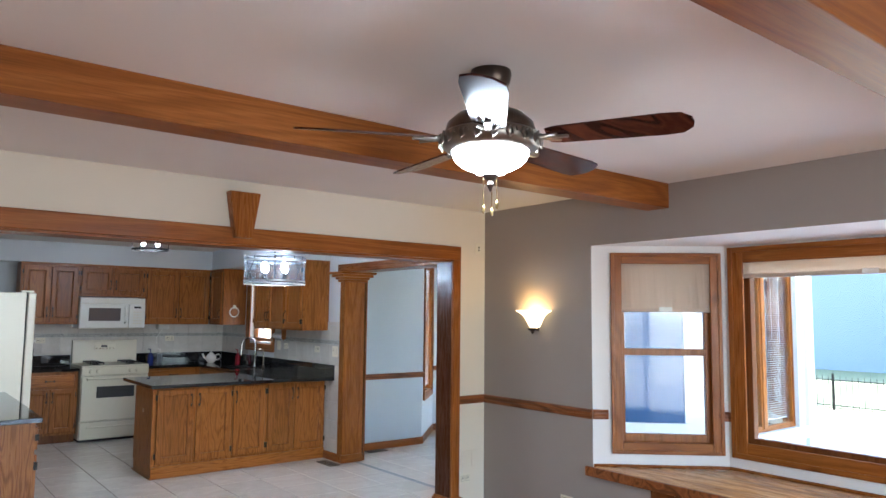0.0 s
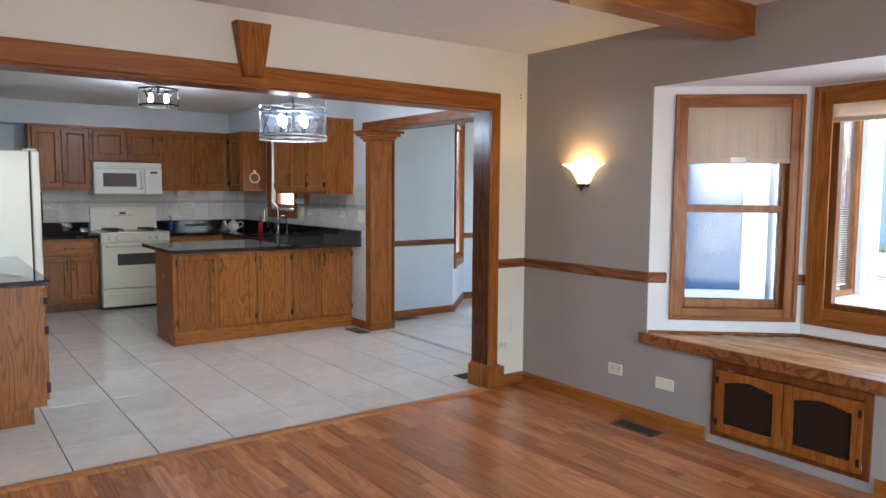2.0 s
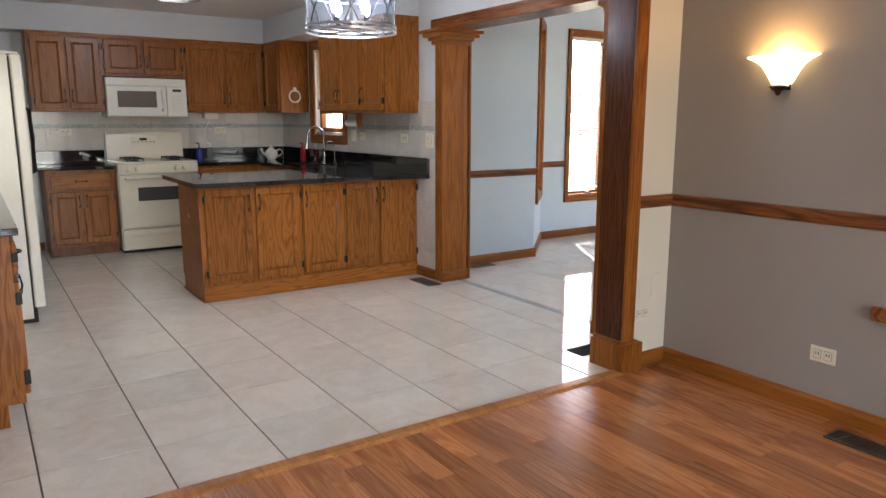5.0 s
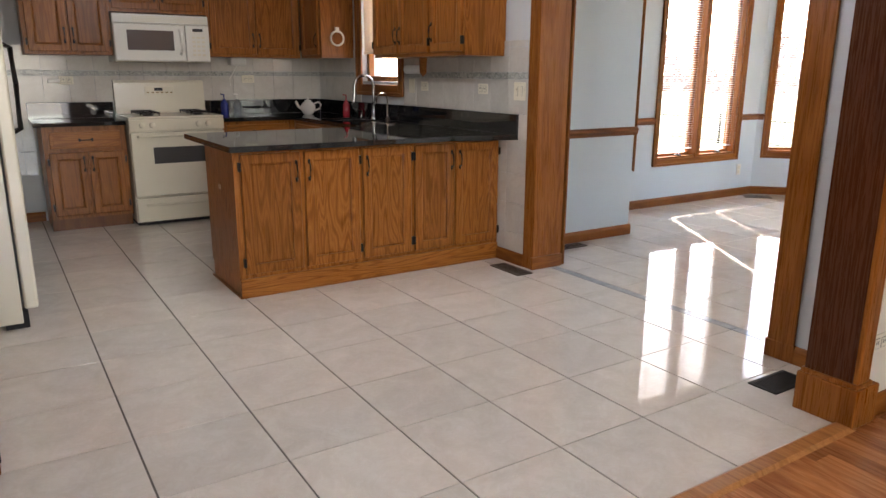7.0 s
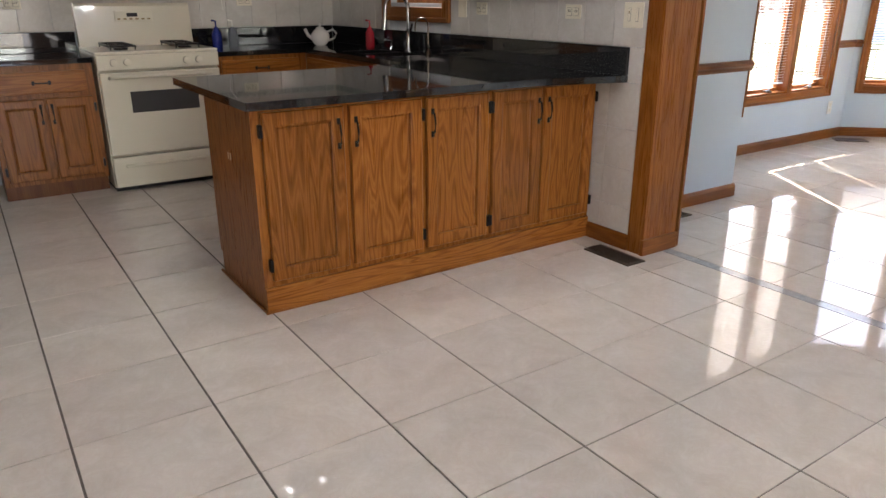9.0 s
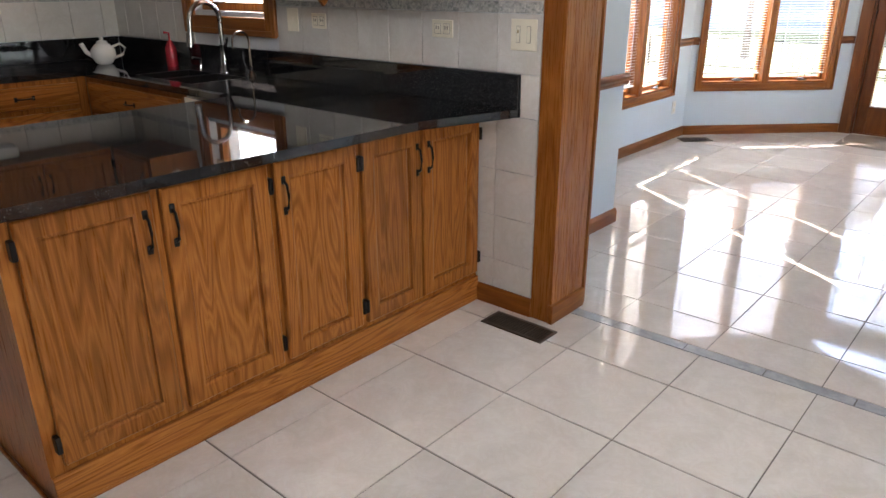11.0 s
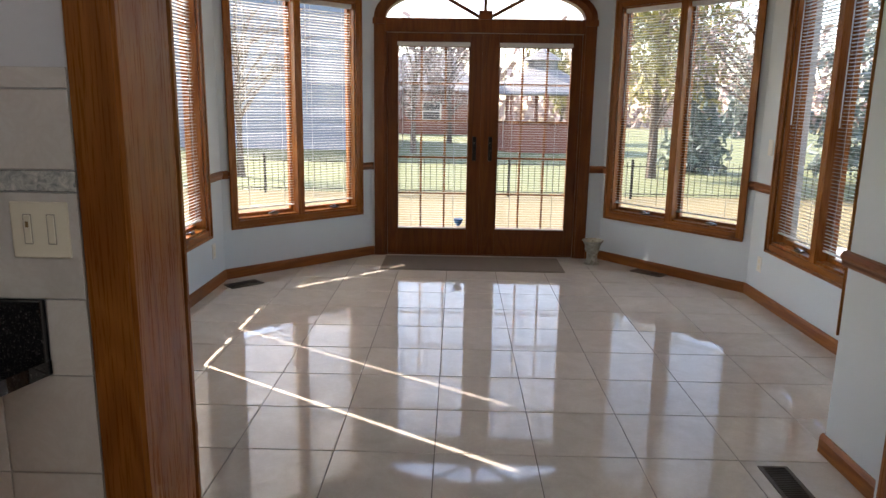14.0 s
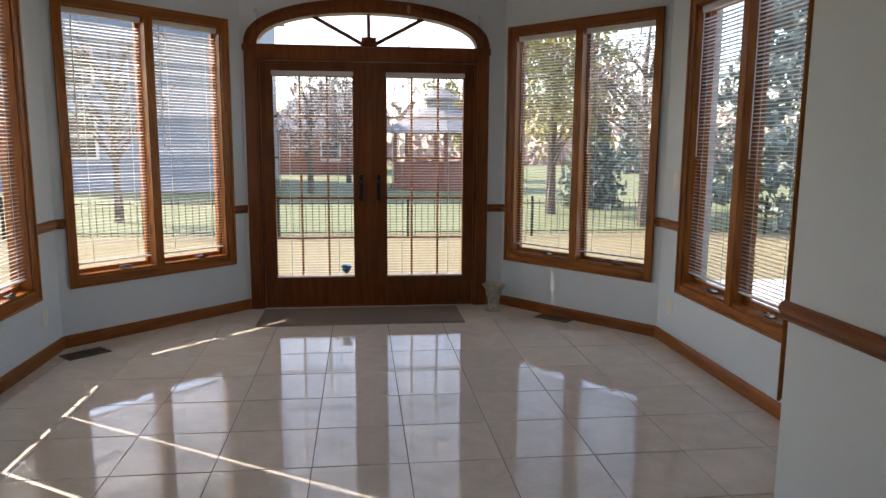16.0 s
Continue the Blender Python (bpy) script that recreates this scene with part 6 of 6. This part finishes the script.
def tree(name, x, y, h, material, label, seed, kind_="broad", count=2600, size=0.12):
    rnd = random.Random(seed)
    t = thing(name, pose(x, y, G), label, "tree")
    tr0 = tube([(0, 0, 0), (0.03 * h * rnd.uniform(-1, 1), 0, h * 0.35), (0, 0.03 * h * rnd.uniform(-1, 1), h * 0.7), (0, 0, h * 0.97)], 0.028 * h, 8, None, 0.12)
    part("trunk", tr0, BARK, t)
    if kind_ == "spruce":
        tips = []
        for k in range(90):
            z = h * (0.06 + 0.92 * (k / 90) ** 0.9)
            r = (h - z) * 0.34 * rnd.uniform(0.75, 1.1)
            a = k * 2.4
            tips.append(((0, 0, z), (r * math.cos(a), r * math.sin(a), z - r * 0.25)))

        def place(rn):
            p, q = tips[rn.randrange(len(tips))]
            s = rn.random() ** 0.7
            return [p[i] + (q[i] - p[i]) * s + rn.gauss(0, 0.13) for i in range(3)]
        limbs = bmesh.new()
        for p, q in tips[::2]:
            tube([p, q], 0.018, 4, limbs, 0.3)
        part("limbs", limbs, BARK, t)
    else:
        tips = []
        limbs = bmesh.new()
        for k in range(26):
            z0 = h * rnd.uniform(0.22, 0.7)
            a, r = rnd.uniform(0, 6.3), h * rnd.uniform(0.18, 0.36)
            p0 = Vector((0, 0, z0))
            p2 = Vector((r * math.cos(a), r * math.sin(a), min(h, z0 + r * rnd.uniform(0.5, 1.3))))
            p1 = (p0 + p2) / 2 + Vector((rnd.gauss(0, 0.1), rnd.gauss(0, 0.1), 0.12 * r))
            tube([p0, p1, p2], 0.008 * h, 5, limbs, 0.25)
            for j in range(5):
                s = p1.lerp(p2, rnd.random())
                e = s + Vector((rnd.gauss(0, 1), rnd.gauss(0, 1), rnd.gauss(0.4, 0.7))) * 0.09 * h
                tube([s, (s + e) / 2 + Vector((0, 0, 0.02 * h)), e], 0.003 * h, 4, limbs, 0.3)
                tips.append((s, e))
        part("limbs", limbs, BARK, t)

        def place(rn):
            p, q = tips[rn.randrange(len(tips))]
            w = p.lerp(q, rn.random() * 1.15)
            return [w[i] + rn.gauss(0, 0.045 * h) for i in range(3)]
    me = leaves(count, place, size, seed)
    me.materials.append(material)
    c = new("crown", me)
    c.parent = t
    return t


tree("spruce_tree", 20.0, -5.6, 11.0, SPRUCE, "tall blue-green spruce beyond the patio", 3, "spruce", 16000, 0.14)
tree("spruce_tree", 24.0, -1.2, 3.4, SPRUCE, "young spruce beyond the fence", 4, "spruce", 4000, 0.11)
tree("willow_tree", 22.0, 0.6, 5.6, WILLOW, "yellow-green budding tree by the fence", 5, "broad", 3200, 0.10)
tree("bare_tree", 19.0, -0.8, 5.2, PINKBUD, "pinkish bare ornamental tree", 6, "broad", 1800, 0.05)
tree("bare_tree", 30.0, 7.6, 4.6, PINKBUD, "bare tree behind the fence", 7, "broad", 1800, 0.06)
tree("bare_tree", 37.0, 6.3, 5.2, PINKBUD, "bare tree behind the fence", 8, "broad", 2000, 0.07)
tree("spruce_tree", 48.0, -12.0, 5.0, SPRUCE, "far spruce behind the fence", 9, "spruce", 5000, 0.18)
tree("willow_tree", 40.0, 0.5, 5.0, WILLOW, "yellow-green tree in the distance", 10, "broad", 2400, 0.12)
tree("bare_tree", 20.5, 11.4, 4.4, PINKBUD, "small bare tree before the neighbour's house", 11, "broad", 450, 0.04)

# far woods, one uneven band
rnd = random.Random(12)
fw = leaves(9000, lambda r: (70 + r.uniform(-6, 6), r.uniform(-70, 80), G + abs(r.gauss(0, 1)) * 3.0), 0.5, 13)
fw.materials.append(PINKBUD)
tagged(new("far_woods", fw), "hazy bare woods along the horizon", "woods", "", "stuff")

# ---- tiles, planks, wall tiles ----
P, gap, thin = 0.4155, 0.0034, 0.0017
X0, Y0 = 2.612, 5.138
tile_me = mesh_of(B(bmesh.new(), -P / 2 + gap, -P / 2 + thin, -0.008, P / 2 - gap, P / 2 - thin, 0.0, c=0.0015), "tile", FTILE)


def clipped(x0, x1, y0, y1, parent):
    if x1 - x0 > 0.02 and y1 - y0 > 0.02:
        t = part("tile", bx((x0 - x1) / 2 + gap, (y0 - y1) / 2 + thin, -0.008, (x1 - x0) / 2 - gap, (y1 - y0) / 2 - thin, 0.0), FTILE, parent)
        t.location = ((x0 + x1) / 2, (y0 + y1) / 2, 0)


def in_sunroom(x, y, m=0.3):
    """Within the eight-sided room and its passage, with a margin."""
    if x < XJ:
        return PR - m < y < PL + m
    side = (C4[0] - C3[0]) * (y - C3[1]) - (C4[1] - C3[1]) * (x - C3[0])
    return max(YR, PR - (x - XJ)) - m < y < min(YL, PL + (x - XJ)) + m and x + y < C1[0] + C1[1] + 1.4 * m and side < 1.46 * m


def lay(parent, x_lo, x_hi, y_lo, y_hi, xo, yo, inside=None):
    for i in range(math.floor((x_lo - xo) / P), math.ceil((x_hi - xo) / P)):
        for j in range(math.floor((y_lo - yo) / P), math.ceil((y_hi - yo) / P)):
            a, b, c, d = xo + i * P, xo + (i + 1) * P, yo + j * P, yo + (j + 1) * P
            if inside and not inside((a + b) / 2, (c + d) / 2):
                continue
            if a >= x_lo - 1e-4 and b <= x_hi + 1e-4 and c >= y_lo - 1e-4 and d <= y_hi + 1e-4:
                piece("tile", tile_me, parent, (a + b) / 2, (c + d) / 2, 0)
            else:
                clipped(max(a, x_lo), min(b, x_hi), max(c, y_lo), min(d, y_hi), parent)


SX = 4.17
lay(floor_k, 0.34, SX - 0.03, YO + 0.02, YB, X0, Y0)
strip = mesh_of(bx(-0.028, -0.148, -0.008, 0.028, 0.148, 0.0), "strip_tile", STRIP)
for k in range(6):
    piece("strip_tile", strip, floor_s, SX, 4.99 + 0.30 * k, 0)
lay(floor_s, SX + 0.03, 9.18, YR - 0.05, YL + 0.05, 4.45 - P, Y0, in_sunroom)

rnd = random.Random(21)
sw_, planks, far = 0.0845, 0, bmesh.new()
x = XF - 0.004
while x > -2.6:
    y = YO - 0.03 - rnd.uniform(0, 0.5)
    top_y = YO - 0.03
    while top_y > -2.5:
        if x > -0.3 and top_y > 1.6:
            t = part("plank", bx(-sw_ / 2 + 0.0006, y - top_y, -0.006, sw_ / 2 - 0.0006, 0, 0), PLANK, floor_f)
            t.location = (x - sw_ / 2, top_y - 0.0006, 0)
            planks += 1
        else:
            B(far, x - sw_ + 0.0006, y, -0.006, x - 0.0006, top_y - 0.0012, 0)
        top_y, y = y, y - rnd.uniform(0.45, 1.0)
    x -= sw_
fb = part("plank_field", far, PLANK, floor_f)
tagged(fb, "warm reddish-brown laminate strips", "", "", "stuff")

# wall tiles on the sink wall and the back wall
sinkwall = bpy.data.objects["wall_kitchen_sink"]
backwall = bpy.data.objects["wall_kitchen_back"]
wt_cache = {}


def wtile(parent, m, w, h, material=WTILE):
    k = (round(w, 3), round(h, 3), material.name)
    if k not in wt_cache:
        wt_cache[k] = mesh_of(bx(-w / 2 + 0.0012, -0.008, -h / 2 + 0.0012, w / 2 - 0.0012, -0.0005, h / 2 - 0.0012, c=0.0018), "wall_tile", material)
    ob = new("wall_tile", wt_cache[k])
    ob.parent = parent
    ob.matrix_parent_inverse = parent.matrix_basis.inverted()
    ob.matrix_basis = m
    return ob


def tile_wall(parent, place, u0, u1, rows, skip=()):
    """Rows of (z0, z1, material) from u0 to u1; place(u, z) gives the pose; skip: rectangles left bare."""
    for z0, z1, material in rows:
        u = u0
        while u < u1 - 0.01:
            e = min(u + 0.2, u1)
            if not any(a < (u + e) / 2 < b and c < (z0 + z1) / 2 < d for a, b, c, d in skip):
                wtile(parent, place((u + e) / 2, (z0 + z1) / 2), e - u, z1 - z0, material)
            u = e


ROWS_UP = [(1.006, 1.228, WTILE), (1.228, 1.272, BORDER), (1.272, 1.43, WTILE), (1.43, 1.472, WTILE)]
tile_wall(sinkwall, lambda u, z: pose(XK, u, z, 0, 0, -90), 6.655, 10.0, ROWS_UP, [(SY0 - 0.09, SY1 + 0.09, 1.0, 2.2)])
tile_wall(sinkwall, lambda u, z: pose(XK, u, z, 0, 0, -90), 6.655, 6.945, [(0.084, 0.215, WTILE), (0.215, 0.415, WTILE), (0.415, 0.615, WTILE), (0.615, 0.84, WTILE)])
tile_wall(sinkwall, lambda u, z: pose(XK, u, z, 0, 0, -90), 6.655, 6.742, [(0.84, 1.006, WTILE)])
tile_wall(backwall, lambda u, z: pose(u, YB, z), 1.10, 4.0, ROWS_UP)
tile_wall(backwall, lambda u, z: pose(u, YB, z), 1.10, 1.40, [(0.40, 0.60, WTILE), (0.60, 0.80, WTILE), (0.80, 1.006, WTILE)])
